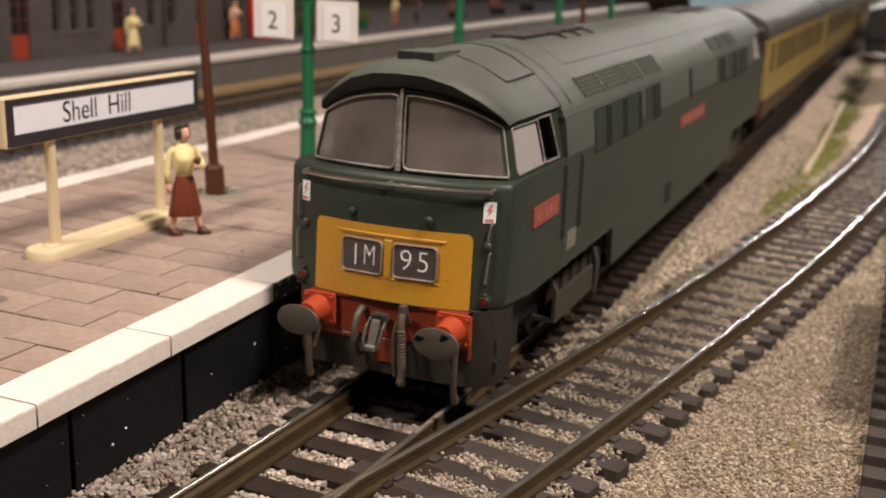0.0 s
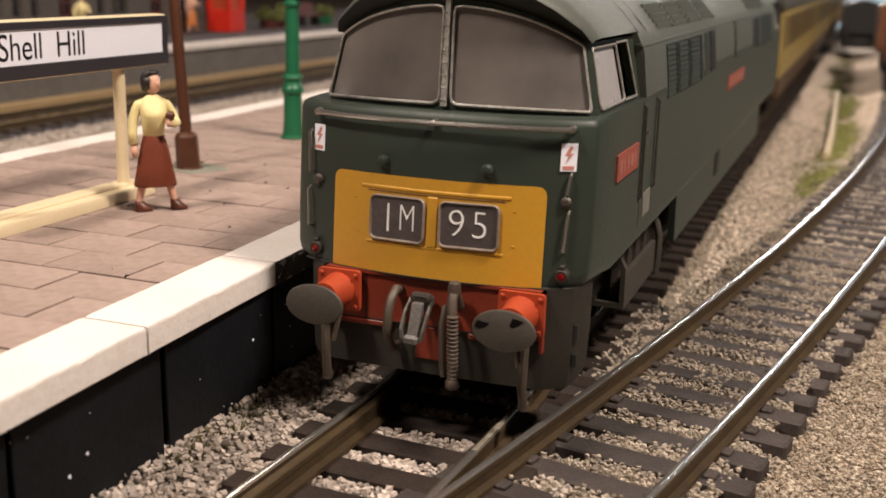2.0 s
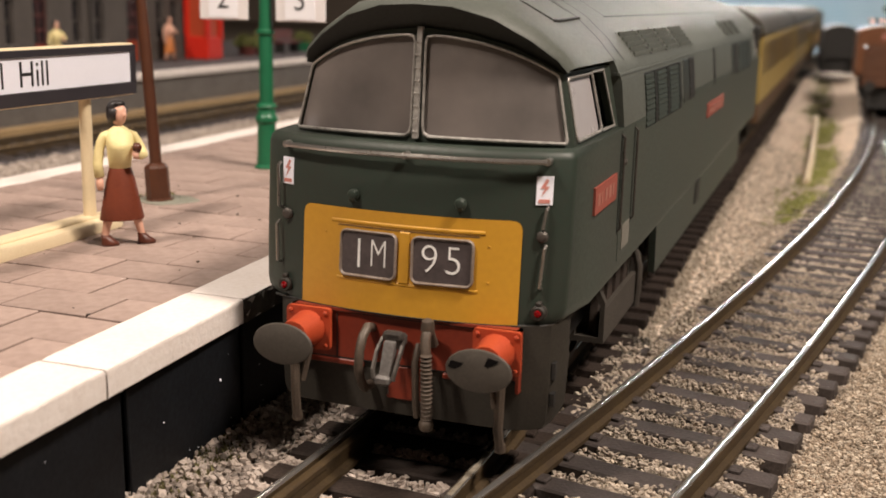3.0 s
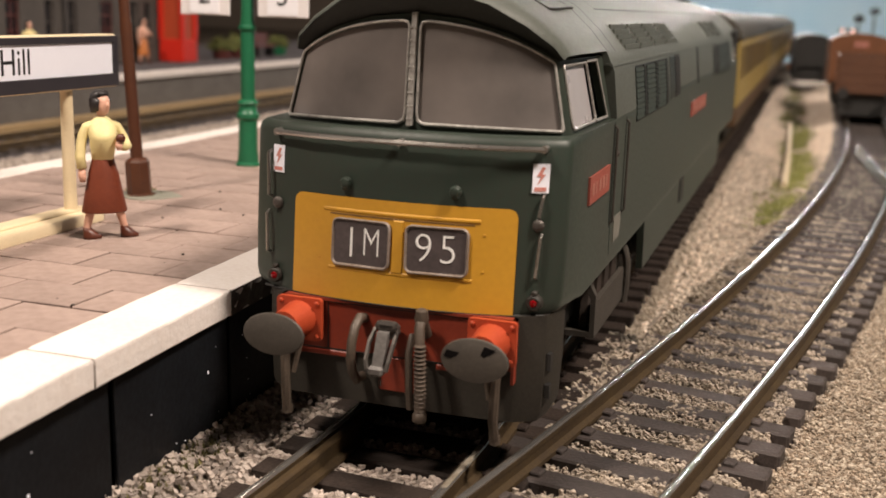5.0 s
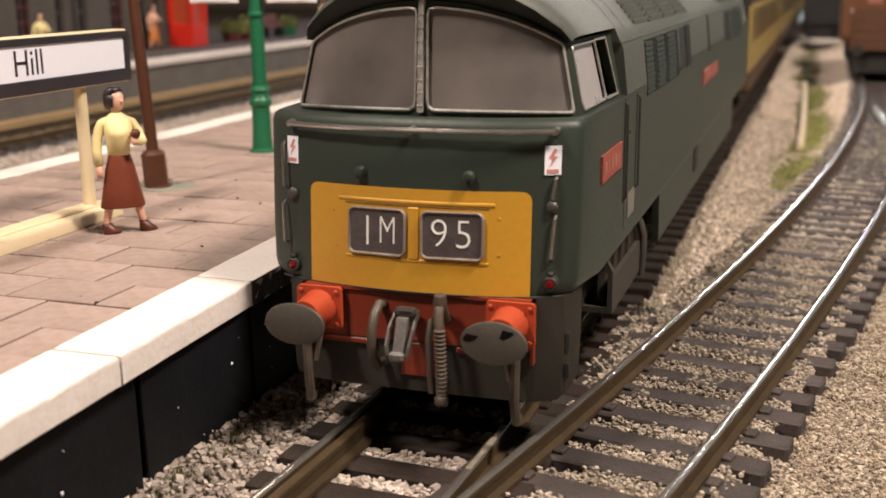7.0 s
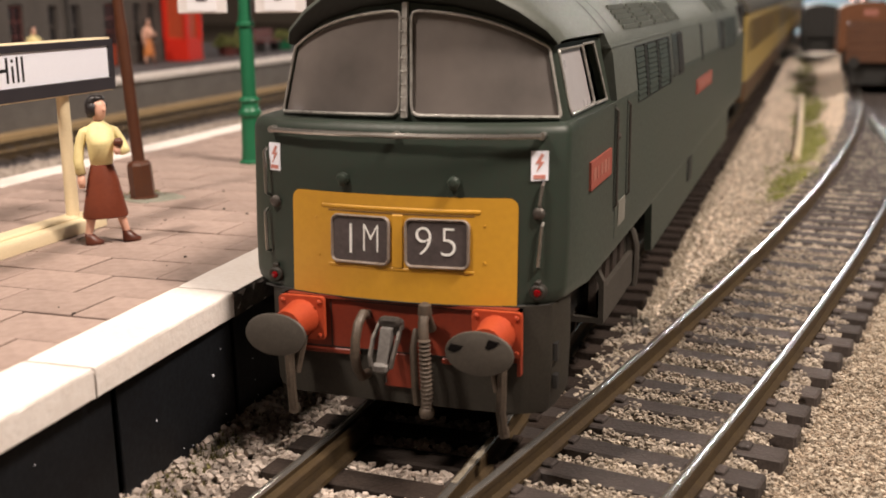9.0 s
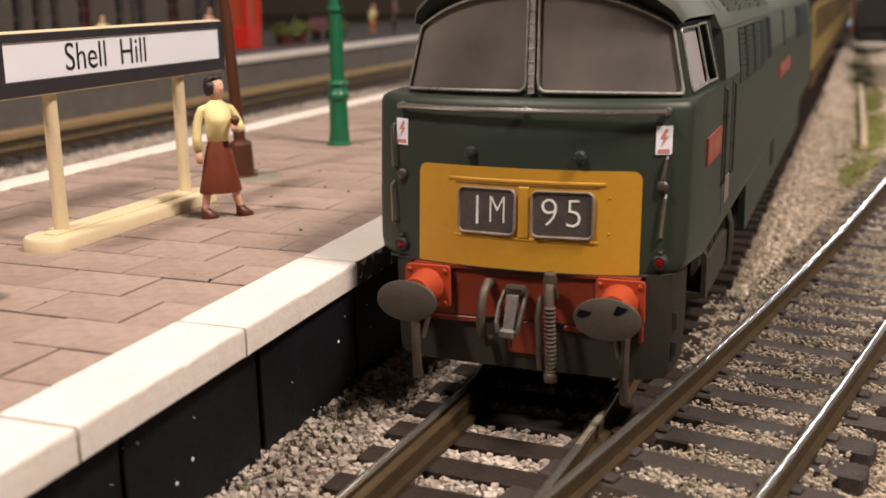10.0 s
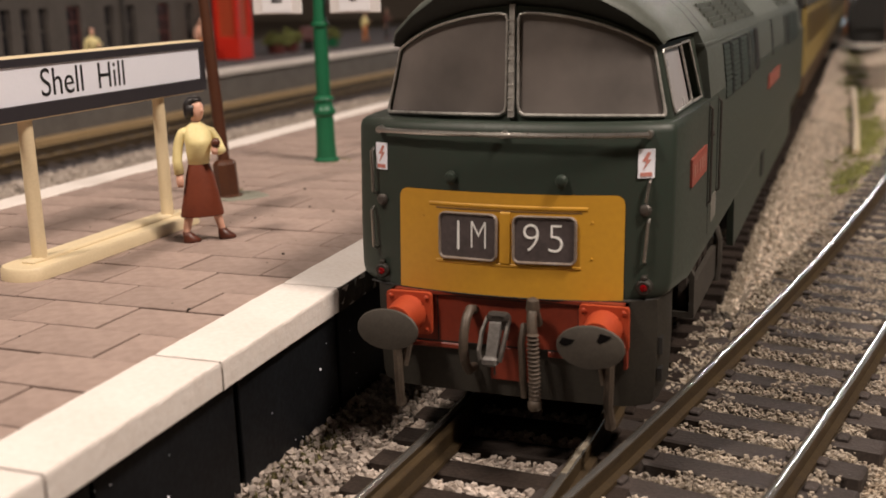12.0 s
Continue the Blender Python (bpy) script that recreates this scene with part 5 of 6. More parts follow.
def wall_with_openings(x0, x1, y0, y1, z1, holes):
    """A wall along y, one connected mesh, with rectangular holes (ya, yb, za, zb) through it."""
    bm = M()
    ys = sorted({y0, y1} | {y for h in holes for y in h[:2]})
    zs = sorted({0, z1} | {z for h in holes for z in h[2:]})
    full = lambda i, j: 0 <= i < len(ys) - 1 and 0 <= j < len(zs) - 1 and not any(
        a < (ys[i] + ys[i + 1]) / 2 < b and c < (zs[j] + zs[j + 1]) / 2 < d for a, b, c, d in holes)
    made = {}

    def v(x, i, j):
        if (x, i, j) not in made:
            made[(x, i, j)] = bm.verts.new((x, ys[i], zs[j]))
        return made[(x, i, j)]

    for i in range(len(ys) - 1):
        for j in range(len(zs) - 1):
            if not full(i, j):
                continue
            for x in (x0, x1):
                bm.faces.new((v(x, i, j), v(x, i + 1, j), v(x, i + 1, j + 1), v(x, i, j + 1)))
            for di, dj, p, q in ((-1, 0, (i, j), (i, j + 1)), (1, 0, (i + 1, j), (i + 1, j + 1)), (0, -1, (i, j), (i + 1, j)), (0, 1, (i, j + 1), (i + 1, j + 1))):
                if not full(i + di, j + dj):
                    bm.faces.new((v(x0, *p), v(x0, *q), v(x1, *q), v(x1, *p)))
    return bm


doors = [(-2.65, -1.75), (2.35, 3.05), (7.5, 8.3), (-8.2, -7.3), (-14.2, -13.3)]
wins = [(-0.75, -0.30), (0.15, 0.60), (1.0, 1.42), (4.35, 4.85), (5.6, 6.1), (9.4, 9.9), (10.4, 10.9), (-4.6, -4.1), (-5.6, -5.1), (-6.5, -6.0), (-10.5, -10.0), (-11.5, -11.0), (-12.5, -12.0)]
bm = wall_with_openings(-0.35, 0, y0, y1, ztop, [(a, b, 0, 2.35) for a, b in doors] + [(a, b, 0.85, 2.3) for a, b in wins])
part("front_wall", bm, BUILD, station)
bm = M()
box(bm, -7, -0.36, y0, y1, 0, ztop)
part("building_core", bm, BUILD, station)
bm = M()
prism(bm, [(-7.4, ztop), (0.6, ztop), (0.6, ztop + 0.2), (-3.4, ztop + 2.4), (-7.4, ztop + 0.2)], "y", y0 - 0.4, y1 + 0.4)
part("roof", bm, ASPHALT, station, "dark pitched roof")
for a, b in doors:
    bm = M()
    box(bm, -0.2, -0.1, a + 0.05, b - 0.05, 0.02, 0.82, 0.01)
    d = part("door", bm, DOORRED, station, "orange-red door with dark upper glazing")
    bm = M()
    box(bm, -0.2, -0.12, a + 0.05, b - 0.05, 0.84, 2.3)
    part("door_glazing", bm, DARKGLASS, d)
    bm = M()
    for z in (0.83, 1.3, 1.8, 2.28):
        box(bm, -0.19, -0.09, a + 0.04, b - 0.04, z - 0.03, z + 0.03)
    for y in (a + 0.03, (a + b) / 2, b - 0.03):
        box(bm, -0.19, -0.085, y - 0.03, y + 0.03, 0.85, 2.3)
    part("door_frame", bm, MAROON, d)
for a, b in wins:
    bm = M()
    box(bm, -0.25, -0.18, a, b, 0.86, 2.29)
    w = part("window", bm, DARKGLASS, station, "dark sash window")
    bm = M()
    box(bm, -0.24, -0.12, a, b, 1.54, 1.60)
    for y in (a + 0.03, b - 0.03):
        box(bm, -0.24, -0.13, y - 0.03, y + 0.03, 0.86, 2.29)
    part("window_frame", bm, BUILD, w)
    bm = M()
    box(bm, -0.1, 0.06, a - 0.08, b + 0.08, 0.78, 0.85, 0.01)
    part("window_sill", bm, GREYWALL, w)
for y in (5.3, -3.4):
    bm = M()
    rod(bm, (0.06, y, 0), (0.06, y, ztop), 0.05, n=8)
    part("drainpipe", bm, BLACK, station)

box_thing = thing("telephone_box", -21.6, 31.7, PLAT, "bright red model telephone kiosk on the far platform", "telephone box")
bm = M()
box(bm, -0.55, 0.55, -0.55, 0.55, 0, 0.9, 0.03)
part("plinth", bm, PHONE, box_thing)
for dx in (-0.48, 0.48):
    for dy in (-0.48, 0.48):
        bm = M()
        box(bm, dx - 0.08, dx + 0.08, dy - 0.08, dy + 0.08, 0.9, 2.6)
        part("corner_post", bm, PHONE, box_thing)
bm = M()
box(bm, -0.45, 0.45, -0.45, 0.45, 0.9, 2.6)
part("glazing", bm, DOORRED, box_thing)
bm = M()
box(bm, -0.58, 0.58, -0.58, 0.58, 2.6, 2.85, 0.04)
lathe(bm, [(0.6, 2.85), (0.45, 2.98), (0.2, 3.05)], (0, 0, 0), 16)
part("roof", bm, PHONE, box_thing)

figurine("figurine", -20.95, 21.8, PLAT, 1.68, 60, (BLOUSE, BLOUSE, SKIN, HAIR, SHOE), "painted figurine in yellow dress on the far platform", True, False)
figurine("figurine", -21.7, 29.35, PLAT, 1.75, 80, (SKIN, ORANGE, SKIN, HAIR, SHOE), "painted figurine in orange clothes on the far platform", True, False)
figurine("figurine", -21.3, 44.0, PLAT, 1.6, 80, (BLOUSE, ORANGE, SKIN, HAIR, SHOE), "painted figurine in yellow top on the far platform", False, False)
figurine("figurine", -21.5, 47.2, PLAT, 1.7, 100, (SHOE, HAIR, SKIN, HAIR, SHOE), "dark painted figurine on the far platform", False, False)


def leaf_clump(bm, c, r, n, seed):
    rg = random.Random(seed)
    for i in range(n):
        d = Vector((rg.gauss(0, 1), rg.gauss(0, 1), abs(rg.gauss(0, 0.8)))).normalized() * r * rg.uniform(0.5, 1.05)
        p = Vector(c) + d
        u = Vector((rg.uniform(-1, 1), rg.uniform(-1, 1), rg.uniform(-1, 1))).normalized() * r * 0.22
        v = u.orthogonal().normalized() * r * 0.16
        bm.faces.new([bm.verts.new(q) for q in (p - u, p + v, p + u, p - v)])


for i, (x, y, r) in enumerate(((-21.6, 35.2, 0.55), (-21.6, 36.4, 0.6), (-21.6, 40.6, 0.5))):
    e = thing("flower_tub", x, y, PLAT, "low planted tub with green and yellow foliage", "planter", "planters")
    bm = M()
    lathe(bm, [(0.35, 0), (0.45, 0.4), (0.48, 0.42), (0.4, 0.42), (0.38, 0.38)], (0, 0, 0), 14)
    part("tub", bm, MAROON if i < 2 else POSTGREEN, e)
    bm = M()
    leaf_clump(bm, (0, 0, 0.4), r, 160, i)
    part("foliage", bm, FOLIAGE, e)
# benches and barrows along the far platform, small and dark
for y, mt in ((38.6, MAROON), (53, MAROON), (60, MAROON), (66, BLACK)):
    e = thing("platform_bench", -21.4, y, PLAT, "dark red bench on the far platform", "bench", "benches")
    for dy in (-0.7, 0.7):
        bm = M()
        box(bm, -0.25, 0.25, dy - 0.05, dy + 0.05, 0, 0.45)
        part("leg", bm, BLACK, e)
    bm = M()
    box(bm, -0.28, 0.28, -0.9, 0.9, 0.45, 0.53)
    part("seat", bm, mt, e)
    bm = M()
    box(bm, -0.30, -0.22, -0.9, 0.9, 0.6, 1.05)
    part("backrest", bm, mt, e)

# ---- coaches ----
CHOC = material("coach_chocolate", (0.10, 0.055, 0.025), 0.5, 0, (0.075, 0.04, 0.02), 2, 30, 0.7)
CRM = material("coach_cream", (0.41, 0.30, 0.095), 0.45, 0, (0.35, 0.25, 0.075), 2, 30, 0.7)
CROOF = material("coach_roof", (0.070, 0.064, 0.050), 0.6, 0, (0.054, 0.048, 0.037), 1.2, 30, 0.9, 0.02, 0.3)
HATCH = material("hatch_brown", (0.036, 0.030, 0.025), 0.6, 0, (0.024, 0.020, 0.017), 2, 30, 0.8, 0.05)
VISORSHADE = material("visor_shade_green", (0.012, 0.014, 0.010), 0.6, 0, (0.009, 0.010, 0.008), 2, 30, 0.7)
CWIN = material("coach_window", (0.13, 0.09, 0.035), 0.4, 0, (0.10, 0.068, 0.028), 2, 20, 0.6)


def coach(y0):
    e = thing("passenger_coach", 0, y0, 0, "chocolate and cream model passenger coach with grey roof", "coach", "coaches of the train")
    L = 17.0
    bm = M()
    box(bm, -1.3, 1.3, 0, L, 0.85, 1.36, 0.05)
    part("lower_side", bm, CHOC, e, "chocolate brown lower panels")
    bm = M()
    prism(bm, [(1.3, 1.37), (1.28, 3.05), (-1.28, 3.05), (-1.3, 1.37)], "y", 0.0, L)
    part("upper_side", bm, CRM, e, "yellowish cream upper panels")
    bm = M()
    arc = [(1.32 * math.cos(a), 3.05 + 0.72 * math.sin(a)) for a in [math.pi * i / 14 for i in range(15)]]
    prism(bm, arc, "y", -0.05, L + 0.05)
    part("roof", bm, CROOF, e, "pale grey-buff curved roof", smooth=True)
    for s in (1, -1):
        for k in range(11):
            a = 0.7 + 1.45 * k
            bm = M()
            w = 0.95 if k % 4 else 0.55
            x = s * 1.295
            box(bm, min(x, x + s * 0.02), max(x, x + s * 0.02), a, a + w, 2.05, 2.85)
            part("window", bm, CWIN, e)
    for yy in (2.6, L - 2.6):
        bm = M()
        box(bm, -1.0, 1.0, yy - 1.6, yy + 1.6, 0.4, 0.8, 0.05)
        bg = part("bogie", bm, BLACK, e)
        for s in (1, -1):
            for d in (-1.1, 1.1):
                bm = M()
                lathe(bm, [(0.45, 0.0), (0.46, 0.06), (0.4, 0.1)], (0, 0, 0), 18, "x")
                for v in bm.verts:
                    v.co = Vector((s * (0.58 + v.co.x), yy + d + v.co.y, 0.46 + v.co.z))
                part("wheel", bm, BLACK, bg)
    bm = M()
    box(bm, -1.05, 1.05, 4.5, L - 4.5, 0.45, 0.9)
    part("underframe", bm, BLACK, e)
    bm = M()
    box(bm, -0.5, 0.5, -0.3, 0, 1.0, 3.2, 0.04)
    box(bm, -0.5, 0.5, L, L + 0.3, 1.0, 3.2, 0.04)
    part("gangway", bm, BLACK, e)


for y0 in (20.35, 38.0, 55.65, 73.3):
    coach(y0)

# ---- wagons on the second line and beyond ----
BAUX = material("wagon_bauxite", (0.165, 0.058, 0.017), 0.6, 0, (0.12, 0.043, 0.016), 2, 20, 0.8, 0.1)
BAUXD = material("wagon_maroon", (0.10, 0.038, 0.015), 0.6, 0, (0.068, 0.026, 0.012), 2, 20, 0.8, 0.1)


def wagon(name, x, y, rz, L, h, mat, label, roof=False, w=1.2):
    e = thing(name, x, y, 0, label, "wagon", "", rz)
    bm = M()
    if roof:
        arc = [(w, 0.95)] + [(w * math.cos(a), h - 0.35 + 0.35 * math.sin(a)) for a in [math.pi * i / 12 for i in range(13)]] + [(-w, 0.95)]
        prism(bm, arc, "y", 0, L)
        part("body", bm, mat, e)
        bm = M()
        for k in (-0.5, 0.5):
            box(bm, k * w - 0.06, k * w + 0.06, -0.04, 0.02, 1.0, h - 0.3)
        part("end_stanchion", bm, mat, e)
        if mat is BAUX:
            bm = M()
            box(bm, -0.28, 0.28, -0.03, 0.0, h - 0.55, h - 0.3)
            part("end_label", bm, PINK, e, "small pinkish end label")
    else:
        for a in ((-w, -w + 0.1, 0, L), (w - 0.1, w, 0, L), (-w + 0.1, w - 0.1, 0, 0.1), (-w + 0.1, w - 0.1, L - 0.1, L)):
            bm = M()
            for k in range(4):
                z = 0.95 + (h - 0.95) / 4 * k
                box(bm, *a, z + 0.01, z + (h - 0.95) / 4 - 0.01, 0.01)
            part("planked_side", bm, mat, e)
        bm = M()
        box(bm, -w + 0.1, w - 0.1, 0.1, L - 0.1, 0.95, 1.05)
        part("floor", bm, mat, e)
    # black underframe drawn deep, so that it takes in the shade beneath
    bm = M()
    box(bm, -0.92, 0.92, 0.3, L - 0.3, 0.16, 0.94)
    part("underframe", bm, BLACK, e)
    for s in (1, -1):
        for yy in (L * 0.25, L * 0.75):
            bm = M()
            lathe(bm, [(0.42, 0.0), (0.45, 0.03), (0.45, 0.08), (0.3, 0.1)], (0, 0, 0), 18, "x")
            for v in bm.verts:
                v.co = Vector((s * (0.6 + v.co.x), yy + v.co.y, 0.45 + v.co.z))
            part("wheel", bm, BLACK, e)
        bm = M()
        rod(bm, (s * 0.82, -0.3, 0.98), (s * 0.82, 0.05, 0.98), 0.09)
        lathe(bm, [(0.2, -0.36), (0.2, -0.32)], (s * 0.82, 0, 0.98), 14, "y")
        part("buffer", bm, BLACK, e)
    return e


wagon("open_wagon", 4.98, 35.2, -1, 4.6, 2.33, BAUXD, "dark maroon planked open wagon on the curving track", w=1.12)
wagon("covered_van", 4.86, 41.0, 1, 5.0, 3.05, BAUX, "reddish-brown covered van behind an open wagon", True, 1.2)
wagon("covered_van", 2.95, 58.0, 3, 7.0, 2.75, BLACK, "black covered van on a distant siding", True, 0.95)
e = thing("lineside_hut", 1.95, 80, -0.3, "small bright orange lineside hut", "hut")
bm = M()
box(bm, -0.6, 0.6, 0, 1.4, 0, 2.3, 0.03)
part("body", bm, ORANGE, e)
bm = M()
prism(bm, [(-0.75, 2.3), (0.75, 2.3), (0, 2.8)], "y", -0.1, 1.5)
part("roof", bm, ORANGE, e)
# dark blue and maroon van on the outer siding
side_line = thing("outer_siding", 0, 0, 0, "outermost model track with dark sleepers", "railway track", kind="structure")


def siding_centre(y):
    """The outer siding, which runs in to join the curving track."""
    return 5.02 + 1.16 / (1 + math.exp((y - 19.5) / 3.6))


for s, y_end in ((-G, 26.5), (G, 25.0)):
    web, top = rail_line(lambda y: siding_centre(y) + s, -6, y_end)
    w = part("rail", web, RAILWEB, side_line)
    part("rail_head", top, RAILTOP, w)
for i in range(42):
    ob = new("sleeper", SL)
    ob.parent = side_line
    y = -5 + 0.56 * i
    slope = math.degrees(math.atan((siding_centre(y + 0.1) - siding_centre(y - 0.1)) / 0.2))
    ob.matrix_basis = pose(siding_centre(y) * S, y * S, -0.004 * S, 0, 0, -slope + rng.uniform(-0.8, 0.8))
NAVYB = material("van_navy", (0.02, 0.02, 0.06), 0.45, 0, (0.015, 0.015, 0.04), 2, 20, 0.7)
wagon("covered_van", 6.34, 2.9, 0, 4.6, 1.25, NAVYB, "dark navy covered van with maroon band on the outer siding", True, 1.12)

# stick lying on the ground, and distant posts
bm = M()
tube(bm, [(2.62, 19.6, -0.40), (2.60, 24, -0.42), (2.52, 30, -0.44), (2.40, 37, -0.44)], 0.10, 8)
ob = tagged(part("white_stick", bm, CREAM), "long pale cream stick lying on the ballast", "stick")
# ---- backscene and room ----
SKY = material("painted_sky", (0.34, 0.55, 0.72), 0.8, 0, (0.55, 0.68, 0.76), 0.02, 0.15, 0.8)
HILL = material("painted_hill", (0.06, 0.07, 0.065), 0.9, 0, (0.09, 0.09, 0.08), 0.2, 2, 0.8)
bm = M()
box(bm, -16, 60, 98, 99, -0.4, 34)
solid("backdrop", bm, SKY, "pale blue painted sky backscene", "backdrop")
bm = M()
prof = [(3.0 + 0.5 * i, 1.6 + 0.35 * math.sin(i * 0.7) + 0.3 * math.sin(i * 1.9)) for i in range(60)]
loft(bm, [[(x, 97.9, -0.35) for x, z in prof], [(x, 97.9, z) for x, z in prof]], cap=False, closed=False)
bmesh.ops.solidify(bm, geom=bm.faces[:], thickness=0.08)
solid("distant_hills", bm, HILL, "low dark painted hills along the backscene", "backdrop")
for x, y, h in ((5.9, 78, 4.4), (7.2, 84, 5.0), (0.6, 88, 3.9)):
    e = thing("signal_post", x, y, -0.3, "thin dark signal post in the distance", "signal", "signals")
    bm = M()
    rod(bm, (0, 0, 0), (0, 0, h), 0.07, n=8)
    part("mast", bm, BLACK, e)
    bm = M()
    box(bm, -0.35, 0.35, -0.05, 0.05, h - 0.6, h - 0.2)
    part("arm", bm, BLACK, e)
GLOW = material("signal_glow", (1.0, 0.55, 0.45), 0.4, emit=3.0)
e = thing("signal_lamp", 5.9, 77.6, 3.35, "small glowing pinkish signal lamps in the distance", "signal")
for dx in (-1.05, -0.35):
    bm = M()
    bmesh.ops.create_icosphere(bm, subdivisions=2, radius=0.10, matrix=Matrix.Translation((dx, 0, -0.5)))
    part("lens", bm, GLOW, e)
bm = M()
box(bm, -1.3, 0.05, 0.1, 0.2, -0.62, -0.38, 0.02)
part("bracket", bm, BLACK, e)
WALLP = material("room_wall", (0.28, 0.23, 0.19), 0.9, 0, (0.24, 0.2, 0.16), 0.02, 0.3, 0.6)
for nm, b in (("wall_north", (-140, 140, 139, 140)), ("wall_south", (-140, 140, -100, -99)), ("wall_west", (-140, -139, -99, 139)), ("wall_east", (139, 140, -99, 139))):
    bm = M()
    box(bm, *b, -60, 150)
    solid(nm, bm, WALLP, "plain warm beige room wall", "wall")
bm = M()
box(bm, -140, 140, -100, 140, 150, 152)
solid("ceiling", bm, WALLP, "plain room ceiling", "ceiling")

# ---- loose ballast ----
def stones(name, count, region, size, mat, seed, keep, label, lift=0.0):
    """Small angular stones scattered over a stretch of the ground."""
    rg = np.random.RandomState(seed)
    x = rg.uniform(region[0], region[1], count)
    y = rg.uniform(region[2], region[3], count)
    ok = np.array([keep(a, b) for a, b in zip(x, y)])
    x, y = x[ok], y[ok]
    n = len(x)
    base = np.array([(1, 0, 0), (0, 1, 0), (-1, 0, 0), (0, -1, 0), (0, 0, 1), (0, 0, -1)], float)
    tri = np.array([(0, 1, 4), (1, 2, 4), (2, 3, 4), (3, 0, 4), (1, 0, 5), (2, 1, 5), (3, 2, 5), (0, 3, 5)])
    if size < 0.05:
        base = np.array([(a, b, c) for a in (-0.62, 0.62) for b in (-0.62, 0.62) for c in (-0.62, 0.62)], float)
        tri = np.array([(0, 1, 3, 2), (4, 6, 7, 5), (0, 4, 5, 1), (2, 3, 7, 6), (0, 2, 6, 4), (1, 5, 7, 3)])
    k = len(base)
    r = size * rg.uniform(0.5, 1.25, (n, 1, 1)) * rg.uniform(0.65, 1.15, (n, k, 1))
    v = base[None] * r * np.array([1, 1, 0.75])
    a, b = rg.uniform(0, 6.28, n), rg.uniform(-0.7, 0.7, n)
    ca, sa, cb, sb = np.cos(a), np.sin(a), np.cos(b), np.sin(b)
    X = v[:, :, 0] * ca[:, None] - v[:, :, 1] * sa[:, None]
    Y = v[:, :, 0] * sa[:, None] + v[:, :, 1] * ca[:, None]
    Z = v[:, :, 2]
    X, Z = X * cb[:, None] + Z * sb[:, None], -X * sb[:, None] + Z * cb[:, None]
    z0 = np.array([ground_height(p, q) for p, q in zip(x, y)]) + rg.uniform(0.0, 0.07, n) + lift
    co = np.stack([X + x[:, None], Y + y[:, None], Z + z0[:, None]], -1).reshape(-1, 3) * S
    faces = (tri[None] + k * np.arange(n)[:, None, None]).reshape(-1, tri.shape[1])
    me = bpy.data.meshes.new(name)
    me.from_pydata(co.tolist(), [], faces.tolist())
    me.materials.append(mat)
    return tagged(new(name, me), label, "ballast", "", "stuff")


def clear_of_sleepers(x, y):
    if y > -2.0 and abs(x - track_centre(y)) < 1.15 and noise.noise((x * 2.2, y * 2.2, 3)) > 0.28 - 0.3 * min(1.0, max(0.0, (y - 1.5) / 4)):
        return True
    if abs(x - main_centre(y)) < 1.13 and abs((y + 8.075) / 0.55 - round((y + 8.075) / 0.55)) < 0.30:
        return False
    if y > -2.2 and abs(x - track_centre(y)) < 1.12 and abs((y + 0.2 * (x - track_centre(y)) + 1.42) / 0.55 - round((y + 0.2 * (x - track_centre(y)) + 1.42) / 0.55)) < 0.28:
        return False
    return True


PALESTONE = material("pale_ballast", (0.53, 0.46, 0.41), 0.85, 0, (0.28, 0.23, 0.19), 2.5, 40, 1.0, 0.2, island=0.4)
TRACKSTONE = material("track_ballast_grey", (0.41, 0.35, 0.285), 0.9, 0, (0.25, 0.205, 0.16), 0.8, 40, 1.0, 0.2, island=0.4)
stones("track_ballast", 22000, (-1.75, 1.4, -4.5, 4.0), 0.042, PALESTONE, 1, clear_of_sleepers, "pale grey-white loose ballast stones between the sleepers")
stones("track_ballast", 52000, (0.9, 4.9, -3.5, 9.0), 0.028, STONE, 2, clear_of_sleepers, "buff loose ballast stones round the curving track")
stones("track_ballast", 44000, (0.6, 4.6, -2.4, 9.0), 0.028, TRACKSTONE, 12, lambda x, y: abs(x - track_centre(y)) < 1.15 and clear_of_sleepers(x, y), "pale grey ballast packed between the sleepers of the curving track", 0.035)
stones("track_ballast", 40000, (1.1, 5.6, 9.0, 26.0), 0.040, STONE, 3, clear_of_sleepers, "buff fine ballast between the two lines")
# grey-brown stones, coloured darker to carry the locomotive's shade on the ground
SHADESTONE = material("cinder_ballast", (0.17, 0.148, 0.12), 0.9, 0, (0.075, 0.065, 0.052), 2.5, 40, 1.0, 0.2, island=0.45)
stones("cinder_ballast", 3500, (0.95, 1.6, -1.2, 5.0), 0.042, SHADESTONE, 22, lambda x, y: x < track_centre(y) - 0.75 and noise.noise((x * 3, y * 2.1, 8)) * 0.4 > x - 1.22 - (0.12 if y < 3 else 0.0) and clear_of_sleepers(x, y), "grey-brown ballast beside the locomotive, its shade put into the colour", 0.03)
stones("track_ballast", 4200, (0.95, 1.75, -1.4, 4.5), 0.042, TRACKSTONE, 24, lambda x, y: x < track_centre(y) - 0.75 and noise.noise((x * 3, y * 2.6, 14)) > -0.18, "grey stones between the ends of the sleepers", 0.085)
stones("track_ballast", 9000, (0.6, 3.6, 2.2, 10.0), 0.036, STONE, 23, lambda x, y: -1.2 < x - track_centre(y) < -0.76 and noise.noise((x * 2.5, y * 1.8, 4)) > -0.25 + 0.08 * (y - 5), "buff stones spilled over the sleeper ends", 0.085)
BANKSTONE = material("bank_ballast", (0.78, 0.67, 0.56), 0.9, 0, (0.66, 0.545, 0.44), 5, 40, 0.8, 0.2, island=0.25)
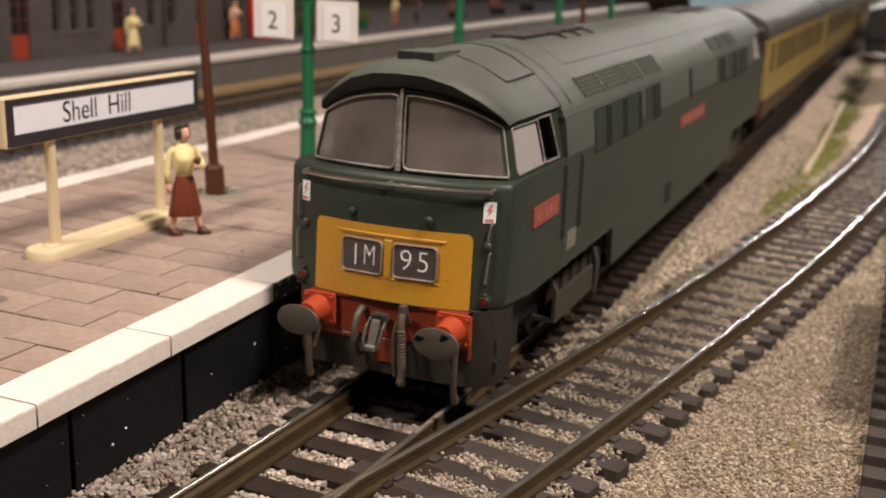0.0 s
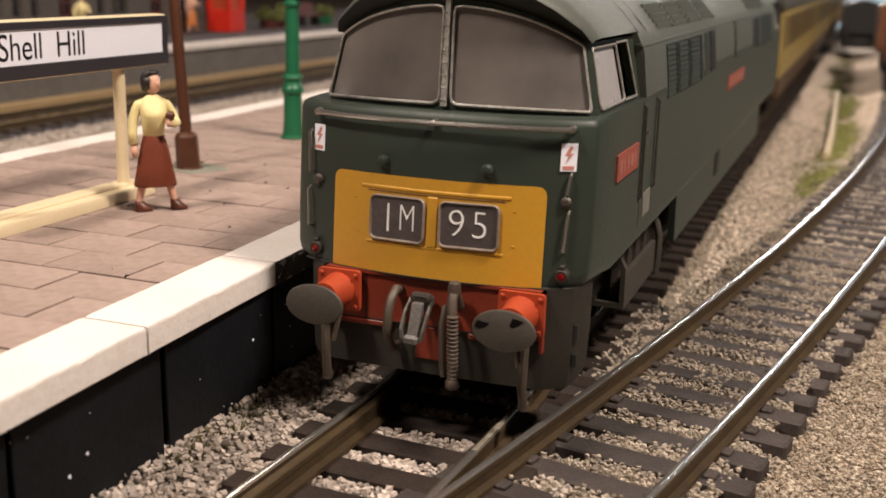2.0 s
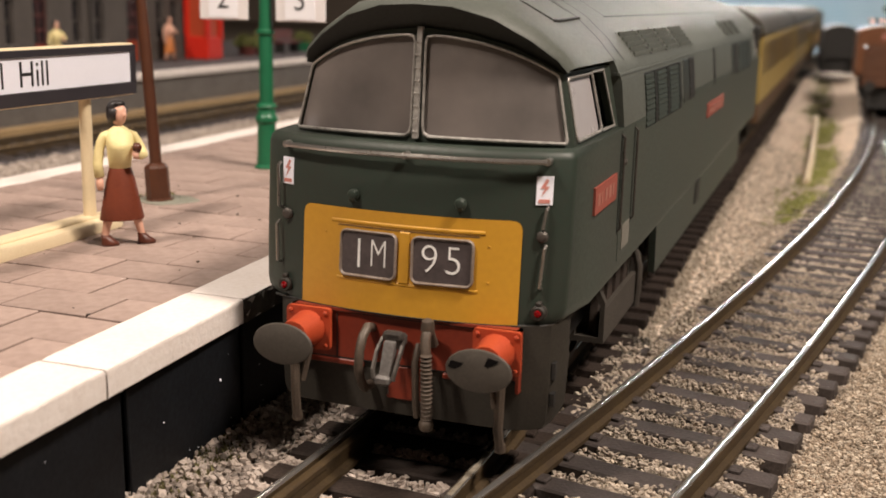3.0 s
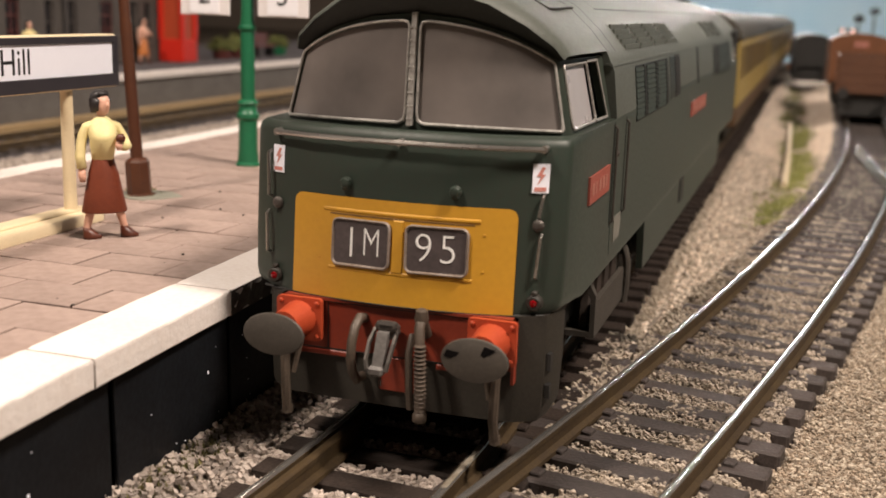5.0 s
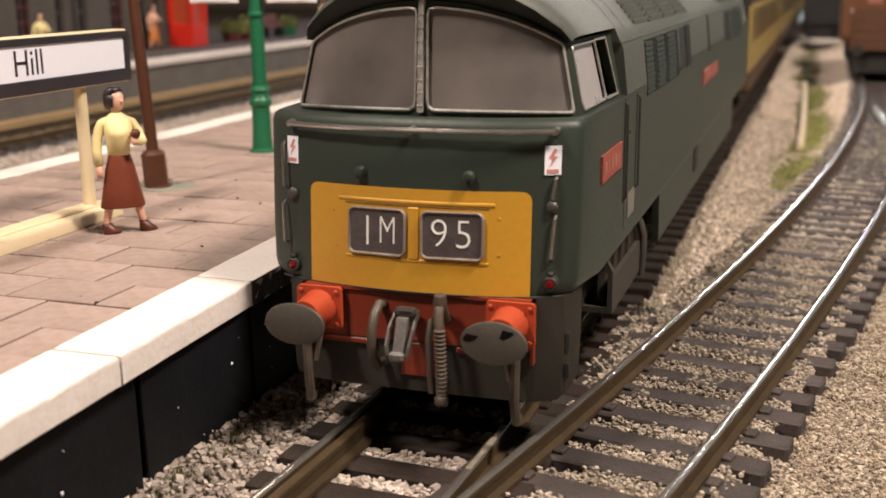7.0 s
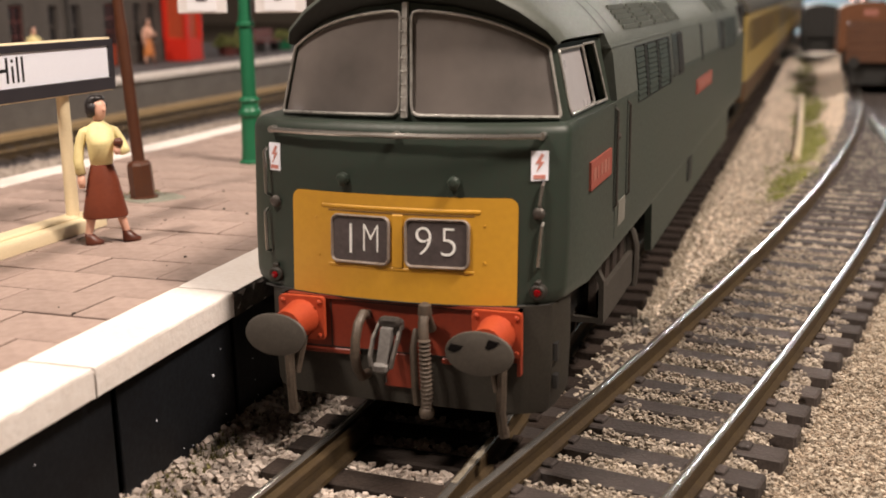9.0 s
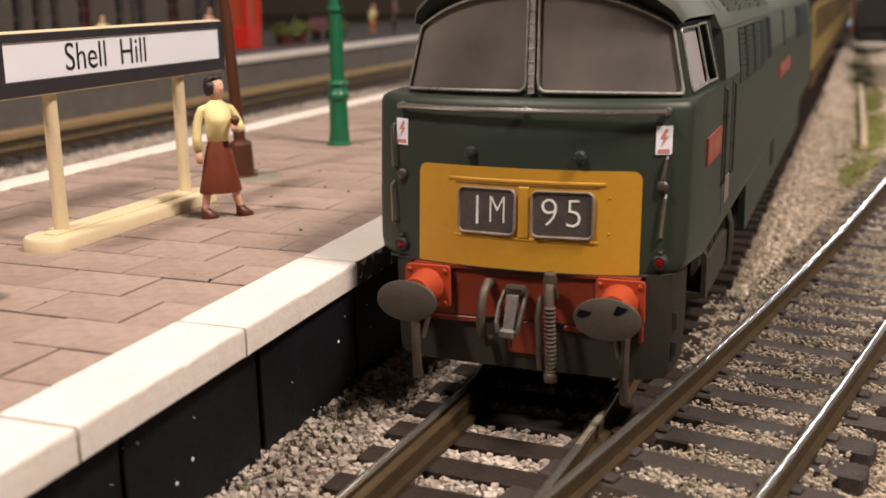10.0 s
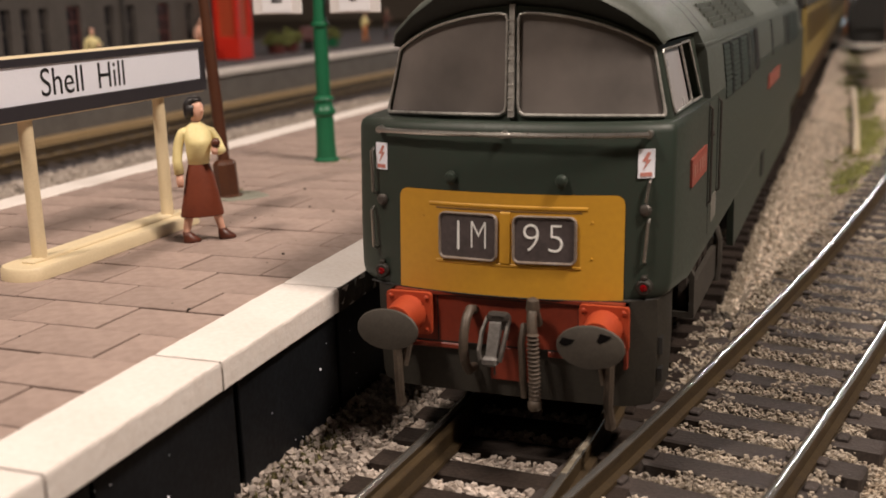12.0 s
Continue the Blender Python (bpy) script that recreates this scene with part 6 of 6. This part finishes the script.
stones("bank_ballast", 52000, (1.2, 6.0, 2.2, 34.0), 0.045, BANKSTONE, 6, lambda x, y: 1.27 + 0.12 * noise.noise((x * 3, y * 2.1, 8)) < x < track_centre(y) - 0.95 - 0.3 * abs(noise.noise((x, y, 5))), "pale buff ballast bank between the two lines")
stones("bank_ballast", 14000, (1.2, 6.0, 34.0, 64.0), 0.08, BANKSTONE, 16, lambda x, y: x < track_centre(y) - 1.0, "pale buff ballast bank in the distance")
stones("far_ballast", 12000, (-14.9, -12.2, 2.0, 30.0), 0.06, PALESTONE, 5, lambda x, y: True, "pale loose ballast beside the far track")
GRAVEL = material("lineside_gravel", (0.37, 0.293, 0.222), 0.9, 0, (0.21, 0.164, 0.116), 0.9, 40, 0.9, 0.2, island=0.45)
stones("lineside_gravel", 82000, (2.6, 5.4, -1.5, 9.0), 0.0225, GRAVEL, 4, lambda x, y: x > track_centre(y) + 1.0, "fine buff gravel beside the curving track")
bm = M()
rg = random.Random(9)
for i in range(15000):
    y = rg.uniform(14, 62)
    beside = 19 < y < 38
    c = (2.93 - 0.013 * (y - 19) if beside else 2.62 - 0.010 * (y - 19)) + 0.08 * math.sin(y * 0.6)
    x = c + rg.gauss(0, 0.20 if beside else 0.24)
    if noise.noise((x * 1.1, y * 0.45, 9)) + rg.gauss(0, 0.25) < (-0.28 if beside else 0.10):
        continue
    z = ground_height(x, y) + 0.06
    h = rg.uniform(0.02, 0.07)
    a = rg.uniform(0, 6.28)
    dx, dy = 0.045 * math.cos(a), 0.045 * math.sin(a)
    bm.faces.new([bm.verts.new(p) for p in ((x - dx, y - dy, z - 0.0), (x + dx, y + dy, z + 0.03), (x - dy * 3, y + dx * 3, z + h))])
solid("lineside_grass", bm, GRASS, "thin yellow-green grass strip between the tracks", "grass", "stuff")
bm = M()
for i in range(500):
    x, y = rg.gauss(4.6, 0.25), rg.gauss(1.6, 0.6)
    z = ground_height(x, y)
    a, h = rg.uniform(0, 6.28), rg.uniform(0.02, 0.07)
    dx, dy = 0.015 * math.cos(a), 0.015 * math.sin(a)
    bm.faces.new([bm.verts.new(p) for p in ((x - dx, y - dy, z), (x + dx, y + dy, z), (x + rg.uniform(-0.03, 0.03), y, z + h))])
solid("grass_tuft", bm, GRASS, "small green tuft in the gravel", "grass", "stuff")

MOSS = material("moss", (0.10, 0.10, 0.035), 0.95, 0, (0.2, 0.17, 0.07), 8, 60, 0.9, 0.4, island=0.3)
bm = M()
for i in range(420):
    x, y = rg.gauss(-1.55, 0.07), rg.gauss(-0.9, 0.5)
    z = ground_height(x, y) + 0.05
    a, h = rg.uniform(0, 6.28), rg.uniform(0.02, 0.06)
    dx, dy = 0.014 * math.cos(a), 0.014 * math.sin(a)
    bm.faces.new([bm.verts.new(p) for p in ((x - dx, y - dy, z), (x + dx, y + dy, z), (x + rg.uniform(-0.03, 0.03), y, z + h))])
solid("wall_moss", bm, MOSS, "sparse green scatter at the foot of the platform wall", "moss", "stuff")
for x, y, r in ((4.39, 3.80, 0.07), (4.36, 2.29, 0.06), (4.30, 1.75, 0.08), (4.24, 1.55, 0.05), (4.26, 0.99, 0.06)):
    bm = M()
    bmesh.ops.create_icosphere(bm, subdivisions=2, radius=r)
    for v in bm.verts:
        v.co *= 1 + 0.5 * noise.noise(v.co * 14 + Vector((x * 3, y * 3, 0)))
        v.co.z *= 0.5
    clod = part("dark_clod", bm, MOSS)
    clod.location = Vector((x, y, ground_height(x, y) + 0.06)) * S
    tagged(clod, "small dark clod lying on the lineside gravel", "clod", "clods on the gravel")
